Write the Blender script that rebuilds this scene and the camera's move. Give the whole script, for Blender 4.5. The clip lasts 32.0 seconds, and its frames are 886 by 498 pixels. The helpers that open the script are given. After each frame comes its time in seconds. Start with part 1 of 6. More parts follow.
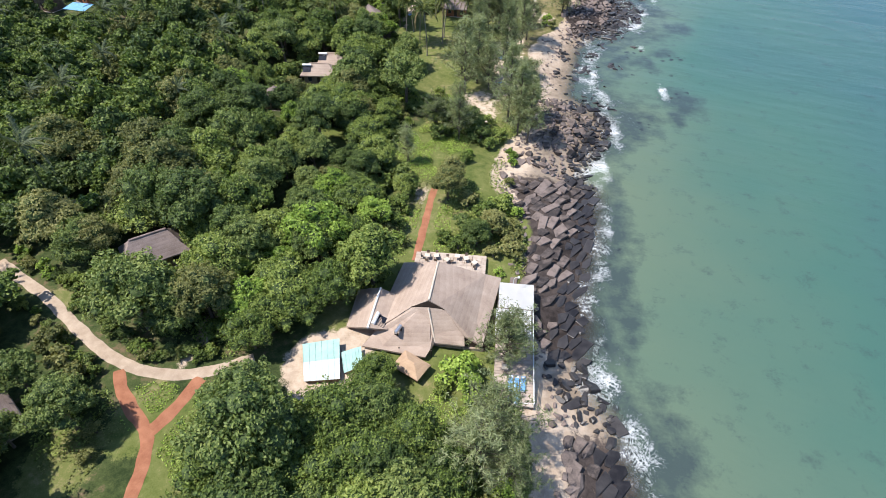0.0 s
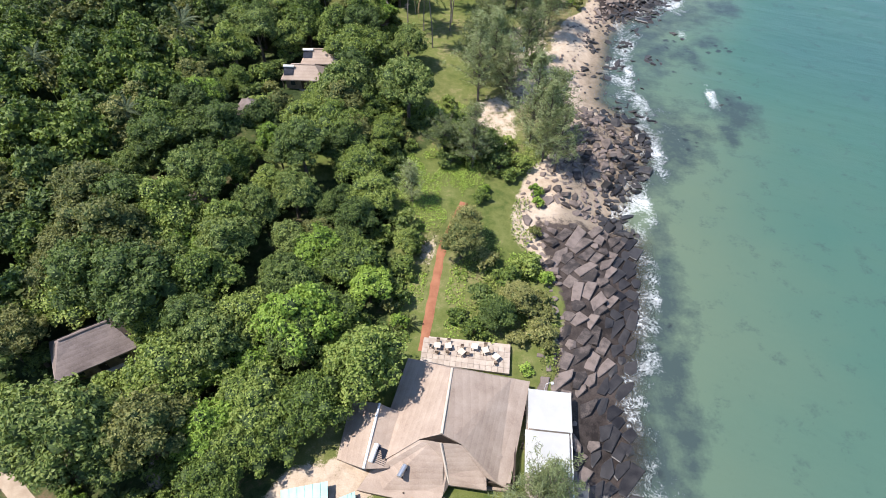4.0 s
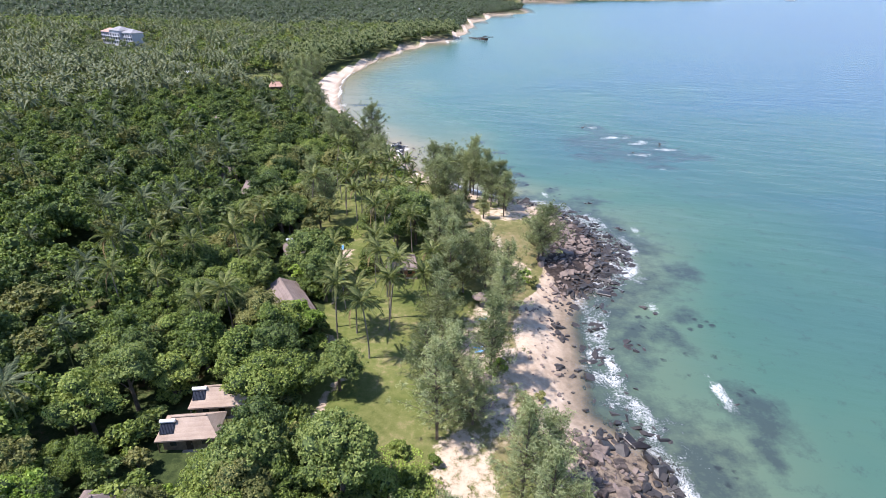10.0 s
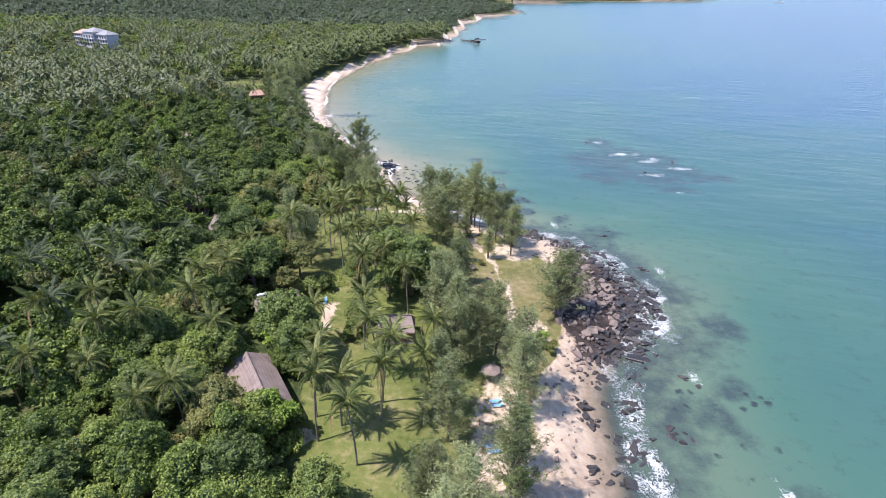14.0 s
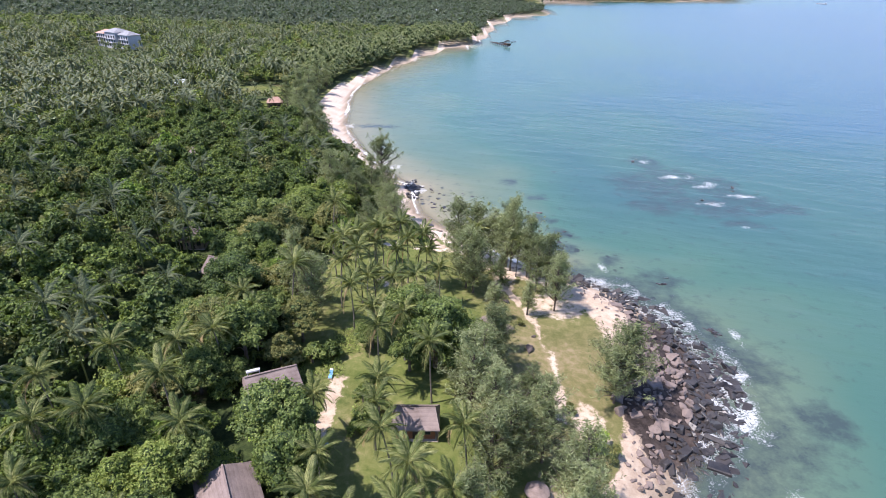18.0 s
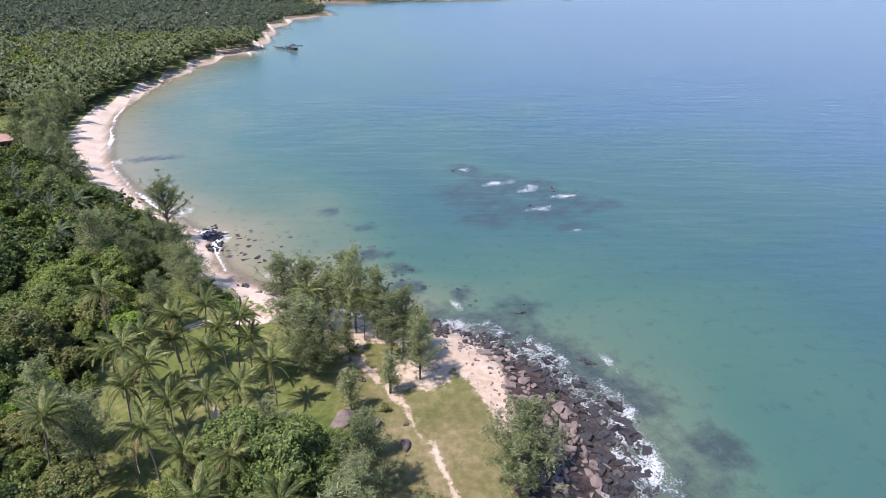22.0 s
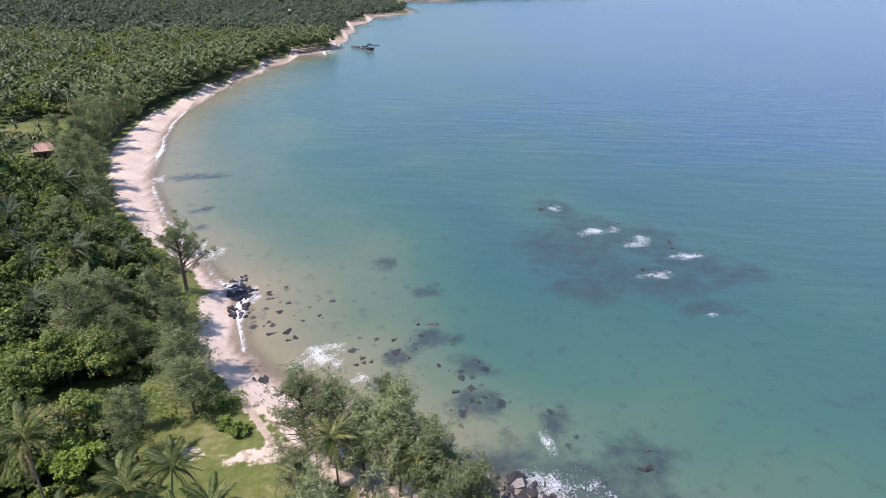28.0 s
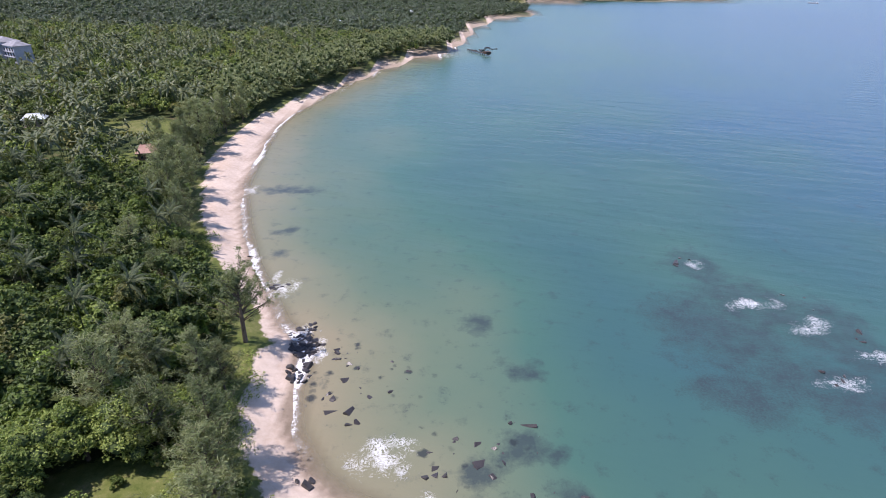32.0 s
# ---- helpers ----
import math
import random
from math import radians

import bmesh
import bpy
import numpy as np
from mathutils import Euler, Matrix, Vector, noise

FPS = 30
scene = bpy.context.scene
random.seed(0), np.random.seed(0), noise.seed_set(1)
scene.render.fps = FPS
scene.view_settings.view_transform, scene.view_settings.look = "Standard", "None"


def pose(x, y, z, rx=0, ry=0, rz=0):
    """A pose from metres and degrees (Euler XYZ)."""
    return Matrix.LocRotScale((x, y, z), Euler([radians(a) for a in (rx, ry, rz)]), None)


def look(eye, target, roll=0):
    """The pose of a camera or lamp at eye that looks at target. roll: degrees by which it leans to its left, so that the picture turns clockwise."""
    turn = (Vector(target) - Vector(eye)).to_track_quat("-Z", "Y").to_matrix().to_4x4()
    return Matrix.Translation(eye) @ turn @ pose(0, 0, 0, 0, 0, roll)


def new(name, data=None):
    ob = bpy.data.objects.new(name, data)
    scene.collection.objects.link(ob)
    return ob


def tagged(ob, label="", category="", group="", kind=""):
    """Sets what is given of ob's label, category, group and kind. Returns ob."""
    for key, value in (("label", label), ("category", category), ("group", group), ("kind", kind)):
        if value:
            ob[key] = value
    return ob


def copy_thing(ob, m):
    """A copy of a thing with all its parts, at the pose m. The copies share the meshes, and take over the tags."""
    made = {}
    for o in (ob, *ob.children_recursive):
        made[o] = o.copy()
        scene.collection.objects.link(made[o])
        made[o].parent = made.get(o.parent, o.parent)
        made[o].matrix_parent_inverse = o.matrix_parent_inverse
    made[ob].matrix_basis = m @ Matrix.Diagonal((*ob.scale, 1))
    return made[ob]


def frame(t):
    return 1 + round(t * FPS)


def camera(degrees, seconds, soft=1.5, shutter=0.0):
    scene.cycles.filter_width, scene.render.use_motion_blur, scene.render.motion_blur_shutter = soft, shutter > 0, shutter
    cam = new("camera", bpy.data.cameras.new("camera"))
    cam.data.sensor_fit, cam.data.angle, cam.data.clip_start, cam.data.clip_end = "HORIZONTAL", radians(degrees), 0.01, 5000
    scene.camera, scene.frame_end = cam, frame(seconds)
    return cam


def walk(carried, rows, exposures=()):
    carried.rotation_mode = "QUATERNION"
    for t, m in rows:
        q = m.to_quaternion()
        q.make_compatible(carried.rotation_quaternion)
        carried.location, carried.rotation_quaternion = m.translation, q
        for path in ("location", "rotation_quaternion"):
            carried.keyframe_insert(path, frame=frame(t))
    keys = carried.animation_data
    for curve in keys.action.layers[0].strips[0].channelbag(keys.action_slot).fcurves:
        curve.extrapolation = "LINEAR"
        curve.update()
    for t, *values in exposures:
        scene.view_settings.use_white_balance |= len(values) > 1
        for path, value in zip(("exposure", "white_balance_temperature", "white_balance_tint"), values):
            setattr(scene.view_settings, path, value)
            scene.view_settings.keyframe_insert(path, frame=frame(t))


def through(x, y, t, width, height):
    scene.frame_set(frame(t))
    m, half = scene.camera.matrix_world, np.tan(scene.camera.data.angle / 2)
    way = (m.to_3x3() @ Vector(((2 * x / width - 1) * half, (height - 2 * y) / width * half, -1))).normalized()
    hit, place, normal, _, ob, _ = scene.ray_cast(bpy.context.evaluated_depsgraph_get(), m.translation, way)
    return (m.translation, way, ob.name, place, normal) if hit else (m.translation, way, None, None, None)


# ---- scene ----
cam = camera(77.79, 32.0, soft=0.5)
PATH = [
    (0, (0.00, -0.00, 64.47), (-8.22, 73.03, -3.34), 0.10),
    (0.5, (-0.77, 3.59, 64.86), (-7.97, 70.30, -9.29), 0.36),
    (1, (-1.23, 6.66, 64.92), (-8.49, 73.34, -9.25), 0.36),
    (1.5, (-1.74, 9.91, 65.11), (-9.04, 76.34, -9.28), 0.37),
    (2, (-2.32, 13.14, 65.20), (-9.60, 79.39, -9.35), 0.42),
    (2.5, (-2.90, 16.23, 65.27), (-10.17, 82.41, -9.35), 0.46),
    (4.5, (-5.56, 28.41, 65.25), (-12.48, 94.57, -9.42), 0.64),
    (5, (-6.07, 31.20, 65.03), (-12.09, 96.03, -10.87), 0.57),
    (5.5, (-6.67, 34.98, 65.40), (-12.98, 104.47, -6.23), 0.58),
    (6, (-7.22, 38.13, 65.69), (-14.17, 115.10, 2.23), 0.47),
    (6.5, (-7.13, 40.95, 65.47), (-14.68, 124.68, 11.33), 0.12),
    (7, (-7.23, 42.90, 64.25), (-12.92, 132.30, 19.80), -0.14),
    (7.5, (-7.82, 45.79, 64.10), (-12.57, 135.30, 19.76), -0.04),
    (8, (-8.22, 48.62, 64.13), (-10.65, 138.22, 19.79), -0.02),
    (8.5, (-8.82, 51.65, 64.03), (-10.07, 141.29, 19.72), 0.17),
    (9, (-9.47, 54.88, 63.78), (-8.20, 144.56, 19.55), 0.35),
    (9.5, (-9.59, 57.90, 63.84), (-7.24, 147.54, 19.58), 0.32),
    (10, (-9.81, 61.05, 63.78), (-6.81, 150.67, 19.51), 0.37),
    (10.5, (-10.07, 64.13, 63.66), (-6.53, 153.73, 19.41), 0.50),
    (11, (-10.20, 66.93, 63.79), (-6.33, 156.54, 19.58), 0.53),
    (11.5, (-10.38, 69.98, 63.80), (-6.28, 159.56, 19.56), 0.60),
    (12, (-10.60, 72.89, 63.86), (-6.26, 162.46, 19.61), 0.66),
    (12.5, (-10.61, 75.92, 63.89), (-6.23, 165.49, 19.64), 0.56),
    (13, (-11.13, 78.13, 64.50), (-6.45, 167.65, 20.20), 0.74),
    (13.5, (-11.33, 81.09, 64.70), (-6.50, 170.59, 20.36), 0.73),
    (14, (-11.41, 83.62, 64.97), (-6.49, 173.12, 20.63), 0.74),
    (14.5, (-11.61, 86.87, 64.92), (-6.60, 176.35, 20.54), 0.75),
    (16.5, (-11.94, 98.56, 65.37), (-6.77, 187.96, 20.88), 0.73),
    (17, (-12.01, 101.61, 65.45), (-6.77, 191.01, 20.95), 0.77),
    (17.5, (-12.07, 104.62, 65.46), (-6.81, 194.02, 20.96), 0.77),
    (18, (-12.22, 107.69, 65.50), (-11.37, 197.24, 20.99), 0.86),
    (18.5, (-12.37, 110.65, 65.51), (-13.18, 200.24, 21.08), 1.02),
    (19, (-12.51, 113.70, 65.67), (-14.05, 203.25, 21.19), 1.08),
    (19.5, (-12.41, 116.69, 65.73), (-6.72, 206.13, 21.38), 1.03),
    (20, (-13.17, 119.95, 65.65), (5.65, 207.70, 21.53), 1.10),
    (20.5, (-13.35, 123.29, 65.84), (7.04, 210.63, 21.61), 1.04),
    (21, (-12.30, 126.62, 65.65), (11.42, 213.12, 21.45), 0.80),
    (21.5, (-12.87, 129.63, 65.88), (18.81, 213.60, 21.78), 0.84),
    (22, (-12.46, 132.66, 65.91), (20.50, 216.13, 21.81), 0.89),
    (22.5, (-11.28, 135.64, 65.76), (21.70, 219.05, 21.55), 0.56),
    (23, (-10.10, 138.81, 65.77), (22.88, 222.15, 21.42), 0.46),
    (23.5, (-9.80, 141.88, 66.02), (23.84, 225.02, 21.79), 0.94),
    (24, (-8.92, 145.07, 65.98), (20.12, 229.87, 21.64), 1.07),
    (24.5, (-7.65, 148.35, 65.74), (16.67, 234.61, 21.39), 1.15),
    (25, (-6.86, 151.98, 65.53), (16.78, 238.42, 21.15), 1.20),
    (25.5, (-5.86, 155.57, 65.30), (17.29, 242.12, 20.88), 1.10),
    (26, (-5.18, 158.86, 65.37), (17.74, 245.46, 20.94), 1.17),
    (26.5, (-4.35, 161.50, 65.70), (18.28, 248.15, 21.21), 1.14),
    (28.5, (-1.40, 176.10, 64.78), (18.82, 263.28, 20.17), 0.92),
    (29, (-0.63, 179.67, 64.72), (18.33, 267.14, 20.13), 0.97),
    (29.5, (0.03, 183.17, 64.83), (18.08, 270.83, 20.22), 1.02),
    (30, (0.60, 186.53, 64.76), (16.56, 274.60, 20.15), 1.00),
    (30.5, (0.94, 189.79, 64.47), (15.92, 278.05, 19.89), 0.97),
    (31, (1.40, 193.03, 64.52), (15.65, 281.39, 19.92), 0.87),
    (31.5, (1.41, 196.35, 64.52), (12.72, 285.10, 19.86), 0.76),
    (32, (1.89, 199.46, 64.57), (5.19, 288.85, 19.87), 0.92),
]
walk(cam, [(t, look(eye, target, roll)) for t, eye, target, roll in PATH],
     [(0, 0.72, 6450, 13), (5, 0.84, 6450, 13), (7, 0.98, 6350, 16), (13, 0.92, 6300, 21), (19, 0.92, 6280, 24), (21, 0.75, 6310, 25), (23, 0.64, 6310, 24), (32, 0.52, 6300, 27)])

# ---------------------------------------------------------------- light
SUN_EL, SUN_AZ = radians(62), radians(258)      # compass bearing from +y, clockwise
world = bpy.data.worlds.new("sky")
scene.world = world
world.use_nodes = True
wn, wl = world.node_tree.nodes, world.node_tree.links
sky = wn.new("ShaderNodeTexSky")
sky.sky_type, sky.sun_disc = "NISHITA", False
sky.sun_elevation, sky.sun_rotation = SUN_EL, SUN_AZ
sky.air_density, sky.dust_density, sky.ozone_density = 1.0, 0.2, 3.5
wl.new(sky.outputs[0], wn["Background"].inputs[0])
wn["Background"].inputs[1].default_value = 0.14
sun = new("sun", bpy.data.lights.new("sun", "SUN"))
sun.data.energy, sun.data.angle, sun.data.color = 4.4, radians(0.53), (1.0, 0.95, 0.87)
sun_way = Vector((math.sin(SUN_AZ) * math.cos(SUN_EL), math.cos(SUN_AZ) * math.cos(SUN_EL), math.sin(SUN_EL)))
sun.matrix_world = look(sun_way * 300, (0, 0, 0))

# ---------------------------------------------------------------- plan
# the waterline, as (y, x): the sea lies on the side of greater x
SHORE = [(-900, 120), (-300, 55), (-80, 24), (0, 20), (31, 18), (39, 16), (45, 12.2), (50, 13.4), (55, 14.8), (60, 14.0), (66, 15.6), (72, 17.0), (80, 18.2), (88, 19.0),
         (93, 15.5), (98, 17), (103, 19.5), (109, 22), (117, 23.5), (123, 19), (128, 14.5), (140, 16.4), (150, 17.8), (158, 19.2), (165, 23), (170, 28), (178, 34),
         (191, 37), (203, 34.5), (214, 30), (221, 23), (228, 12), (238, 1), (245, -3), (249, -5), (251.5, -10), (255.5, -14.3), (264, -19.4), (273, -21.4), (286, -21.8),
         (294, -28), (306, -34), (320, -41), (343, -49.8), (372, -58.9), (400, -62.5), (421, -64.8), (444, -67), (470, -67), (530, -57), (570, -50),
         (650, -24), (690, -10), (715, 12), (736, 40), (752, 46), (775, 30), (830, 40), (918, 58), (1025, 70), (1180, 120), (1320, 205), (1480, 235),
         (1510, 200), (1650, 150), (1800, 250), (2000, 600), (2300, 1100), (2700, 1200), (6000, 1500)]
# where the plants begin, as (y, x)
VEG = [(-900, 105), (-300, 42), (-80, 12), (0, 8), (31, 7), (40, 6), (50, 7), (66, 6), (74, 7), (77, 6), (80, 3), (84, 0), (90, -1.5), (95, 0),
       (100, 2), (111, 8), (130, 7), (136, 4.5), (150, 7), (158, 9), (164, 14), (172, 17.5), (180, 19.5), (190, 20), (200, 20.5), (209, 19), (216, 12), (222, 3), (230, -6),
       (237, -9), (243, -13), (250, -18.5), (255, -22), (260, -25.5), (270, -28), (286, -28), (298, -33), (320, -50), (343, -61), (372, -71), (400, -77),
       (444, -80), (530, -64), (650, -31), (690, -18), (715, 0), (736, 26), (752, 36), (775, 24), (918, 50), (1025, 62), (1180, 112),
       (1320, 197), (1480, 225), (1510, 190), (1650, 140), (1800, 240), (2000, 590), (2300, 1090), (2700, 1190), (6000, 1490)]
# where the closed woodland begins, as (y, x)
WOOD = [(-900, 95), (-80, 5), (0, 1), (30, -1), (36, -6), (39, -13), (44, -26), (60, -19), (64, -17), (78, -17), (84, -19), (90, -22), (100, -20),
        (108, -17), (114, -19), (124, -28), (132, -29), (150, -30), (160, -31), (170, -31), (178, -32), (186, -40), (200, -41), (215, -41),
        (226, -40), (234, -34), (242, -33), (252, -35), (262, -33), (276, -35), (290, -37), (300, -40), (320, -53), (343, -64), (372, -74), (400, -80), (444, -83),
        (530, -67), (650, -34), (690, -21), (715, -4), (736, 22), (752, 28), (775, 20), (918, 46), (1025, 58), (1180, 108), (1320, 192),
        (1480, 218), (1510, 185), (1650, 135), (1800, 235), (2000, 585), (2300, 1085), (2700, 1185), (6000, 1485)]


def along(line, y):
    return np.interp(y, [p[0] for p in line], [p[1] for p in line])


def wave(x, y, s, seed=0.0):
    """Smooth uneven numbers from -1 to 1 over the plan."""
    x, y = np.asarray(x, float), np.asarray(y, float)
    out = np.zeros(np.broadcast(x, y).shape)
    for n, (a, b) in enumerate(((1.0, 0.37), (-0.61, 0.93), (0.29, -1.13), (1.31, 0.83), (-1.49, 0.41))):
        out = out + np.sin((a * x + b * y) * 2.1 / s * (1 + 0.17 * n) + 1.7 * n + seed * (n + 1))
    return out / 3.2


def near_line(x, y, pts):
    """Distance in plan from a line of points."""
    x, y = np.asarray(x, float), np.asarray(y, float)
    best = np.full(np.broadcast(x, y).shape, 1e9)
    for (ax, ay), (bx, by) in zip(pts, pts[1:]):
        dx, dy = bx - ax, by - ay
        f = np.clip(((x - ax) * dx + (y - ay) * dy) / (dx * dx + dy * dy), 0, 1)
        best = np.minimum(best, np.hypot(x - ax - f * dx, y - ay - f * dy))
    return best


SHORE_XY = [(x, y) for y, x in SHORE]


def sea_way(x, y):
    """Signed distance from the waterline, positive out at sea."""
    d = near_line(x, y, SHORE_XY)
    return np.where(np.asarray(x) > along(SHORE, y), d, -d)


def smooth(a, b, v):
    f = np.clip((np.asarray(v, float) - a) / (b - a), 0, 1)
    return f * f * (3 - 2 * f)


def height(x, y):
    """The ground's height; under water where negative."""
    d = -sea_way(x, y)
    land = 2.6 * smooth(0, 9, d) + 1.2 * smooth(8, 40, d) + 1.6 * smooth(30, 75, d) * smooth(10, -60, x) + 10 * smooth(150, 700, d)
    land = land + 0.22 * wave(x, y, 22) * smooth(4, 20, d)
    bed = -0.09 * np.clip(-d, 0, 30) - 0.03 * np.clip(-d - 30, 0, 100)
    return np.where(d > 0, land, bed)


GRID_X, GRID_Y = np.r_[np.arange(-1500, -140, 20.0), np.arange(-140, 140, 1.5), np.arange(140, 1400, 20.0)], np.r_[np.arange(-80, 340, 1.5), np.arange(340, 3100, 20.0)]
GRID_Z = height(*np.meshgrid(GRID_X, GRID_Y))
GRID_D = sea_way(*np.meshgrid(GRID_X, GRID_Y))


def look_up(grid, x, y):
    """A value of the plan at one place, between its grid points."""
    i = min(max(int(np.searchsorted(GRID_X, x)) - 1, 0), len(GRID_X) - 2)
    j = min(max(int(np.searchsorted(GRID_Y, y)) - 1, 0), len(GRID_Y) - 2)
    u = min(max((x - GRID_X[i]) / (GRID_X[i + 1] - GRID_X[i]), 0), 1)
    v = min(max((y - GRID_Y[j]) / (GRID_Y[j + 1] - GRID_Y[j]), 0), 1)
    g = grid[j:j + 2, i:i + 2]
    return float((g[0, 0] * (1 - u) + g[0, 1] * u) * (1 - v) + (g[1, 0] * (1 - u) + g[1, 1] * u) * v)


def hz(x, y):
    return look_up(GRID_Z, x, y)


def out_at(x, y):
    return look_up(GRID_D, x, y)


# ---------------------------------------------------------------- node helpers
def material(name, rough=0.8, metal=0.0, spec=0.3):
    m = bpy.data.materials.new(name)
    m.use_nodes = True
    n = m.node_tree.nodes
    b = n["Principled BSDF"]
    b.inputs["Roughness"].default_value, b.inputs["Metallic"].default_value = rough, metal
    b.inputs["Specular IOR Level"].default_value = spec
    return m, n, m.node_tree.links, b


def noise_node(n, l, scale, detail=4, rough=0.6, vec=None):
    t = n.new("ShaderNodeTexNoise")
    t.inputs["Scale"].default_value, t.inputs["Detail"].default_value, t.inputs["Roughness"].default_value = scale, detail, rough
    if vec is None:
        vec = n.new("ShaderNodeNewGeometry").outputs["Position"]
    l.new(vec, t.inputs["Vector"])
    return t.outputs["Fac"]


def ramp(n, l, fac, stops):
    r = n.new("ShaderNodeValToRGB")
    e = r.color_ramp.elements
    while len(e) < len(stops):
        e.new(0.5)
    for k, (p, c) in enumerate(stops):
        e[k].position, e[k].color = p, (*c, 1)
    l.new(fac, r.inputs[0])
    return r.outputs[0]


def math_node(n, l, op, a, b=None, c=None):
    t = n.new("ShaderNodeMath")
    t.operation = op
    for k, v in enumerate((a, b, c)):
        if v is None:
            continue
        if isinstance(v, (int, float)):
            t.inputs[k].default_value = v
        else:
            l.new(v, t.inputs[k])
    return t.outputs[0]


def mix(n, l, fac, a, b, kind="MIX"):
    t = n.new("ShaderNodeMix")
    t.data_type, t.blend_type = "RGBA", kind
    for k, v in ((0, fac), (6, a), (7, b)):
        if isinstance(v, (int, float)):
            t.inputs[k].default_value = v
        elif isinstance(v, tuple):
            t.inputs[k].default_value = (*v, 1)
        else:
            l.new(v, t.inputs[k])
    return t.outputs[2]


def bump(n, l, b, fac, strength=0.5, dist=0.05):
    t = n.new("ShaderNodeBump")
    t.inputs["Strength"].default_value, t.inputs["Distance"].default_value = strength, dist
    l.new(fac, t.inputs["Height"])
    l.new(t.outputs[0], b.inputs["Normal"])


def attr(n, name):
    t = n.new("ShaderNodeAttribute")
    t.attribute_name = name
    return t.outputs["Fac"]


def plain(name, dark, light, scale=3.0, rough=0.8, metal=0.0, grain=30.0, depth=0.02, strength=0.4, own=0.0):
    """Two tones in stains, with fine grain; own: how far each object differs."""
    m, n, l, b = material(name, rough, metal)
    big, fine = noise_node(n, l, scale, 5), noise_node(n, l, grain, 3)
    fac = math_node(n, l, "ADD", math_node(n, l, "MULTIPLY", big, 0.7), math_node(n, l, "MULTIPLY", fine, 0.3))
    if own:
        info = n.new("ShaderNodeObjectInfo").outputs["Random"]
        fac = math_node(n, l, "ADD", fac, math_node(n, l, "MULTIPLY_ADD", info, own, -own / 2))
    l.new(ramp(n, l, fac, [(0.32, dark), (0.68, light)]), b.inputs["Base Color"])
    bump(n, l, b, fac, strength, depth)
    return m


def leaf_material(name, dark, mid, light, through=0.25):
    """Leaves: tone by plant, by clump and by leaf, and some light passes through."""
    m, n, l, b = material(name, 0.55, 0, 0.28)
    info = n.new("ShaderNodeObjectInfo").outputs["Random"]
    geo = n.new("ShaderNodeNewGeometry")
    isl = geo.outputs["Random Per Island"]
    patch = noise_node(n, l, 0.16, 3, 0.6, geo.outputs["Position"])
    f = math_node(n, l, "MULTIPLY_ADD", isl, 0.54, math_node(n, l, "MULTIPLY_ADD", info, 0.46, -0.11))
    f = math_node(n, l, "MULTIPLY_ADD", patch, 0.55, math_node(n, l, "ADD", f, -0.18))
    col = ramp(n, l, f, [(0.15, dark), (0.5, mid), (0.9, light)])
    l.new(col, b.inputs["Base Color"])
    tr = n.new("ShaderNodeBsdfTranslucent")
    l.new(mix(n, l, 1.0, col, (1.3, 1.3, 0.75), "MULTIPLY"), tr.inputs[0])
    ms = n.new("ShaderNodeMixShader")
    ms.inputs[0].default_value = through
    l.new(b.outputs[0], ms.inputs[1])
    l.new(tr.outputs[0], ms.inputs[2])
    l.new(ms.outputs[0], n["Material Output"].inputs[0])
    return m


# ---------------------------------------------------------------- materials
M_LEAF = [leaf_material("leaf_dark", (0.039, 0.068, 0.019), (0.114, 0.165, 0.040), (0.250, 0.297, 0.088)),
          leaf_material("leaf_mid", (0.061, 0.100, 0.020), (0.169, 0.231, 0.047), (0.326, 0.376, 0.101)),
          leaf_material("leaf_olive", (0.086, 0.103, 0.031), (0.197, 0.206, 0.065), (0.339, 0.323, 0.124)),
          leaf_material("leaf_fresh", (0.084, 0.141, 0.024), (0.208, 0.317, 0.047), (0.373, 0.481, 0.103))]
# Horizon leaves: distance haze is put into these greyer, bluer tones.
M_FAR = [leaf_material("hazed_canopy", (0.072, 0.098, 0.062), (0.152, 0.190, 0.118), (0.245, 0.285, 0.180)),
         leaf_material("hazed_canopy_grey", (0.072, 0.092, 0.062), (0.150, 0.178, 0.120), (0.240, 0.270, 0.185))]
M_NEEDLE = leaf_material("casuarina_needles", (0.092, 0.118, 0.052), (0.196, 0.232, 0.106), (0.350, 0.385, 0.200), 0.34)
M_PALM = leaf_material("palm_frond_green", (0.050, 0.074, 0.020), (0.120, 0.148, 0.044), (0.290, 0.300, 0.120), 0.24)
M_PALM_GREY = leaf_material("plantation_frond", (0.050, 0.070, 0.034), (0.112, 0.136, 0.064), (0.225, 0.240, 0.128), 0.2)
M_PALM_OLD = leaf_material("palm_frond_dry", (0.13, 0.095, 0.04), (0.24, 0.18, 0.08), (0.36, 0.28, 0.14), 0.1)
# Dark balls inside the crowns; the shade between leaves is put into this colour.
M_CORE = plain("crown_inner_shade", (0.034, 0.052, 0.018), (0.092, 0.130, 0.044), 1.5, 1.0, grain=6.0)
M_BARK = plain("bark", (0.06, 0.045, 0.035), (0.17, 0.14, 0.11), 2.0, 0.9, own=0.2)
M_BARK_PALE = plain("palm_bark", (0.12, 0.10, 0.08), (0.26, 0.23, 0.19), 3.0, 0.9, own=0.2)
M_ROCK = plain("shore_rock", (0.034, 0.028, 0.026), (0.190, 0.150, 0.130), 0.9, 0.75, grain=7.0, depth=0.08, strength=0.7, own=0.35)
M_WET = plain("wet_rock", (0.013, 0.012, 0.013), (0.050, 0.046, 0.045), 0.7, 0.35, grain=9.0, depth=0.08, strength=0.7, own=0.3)
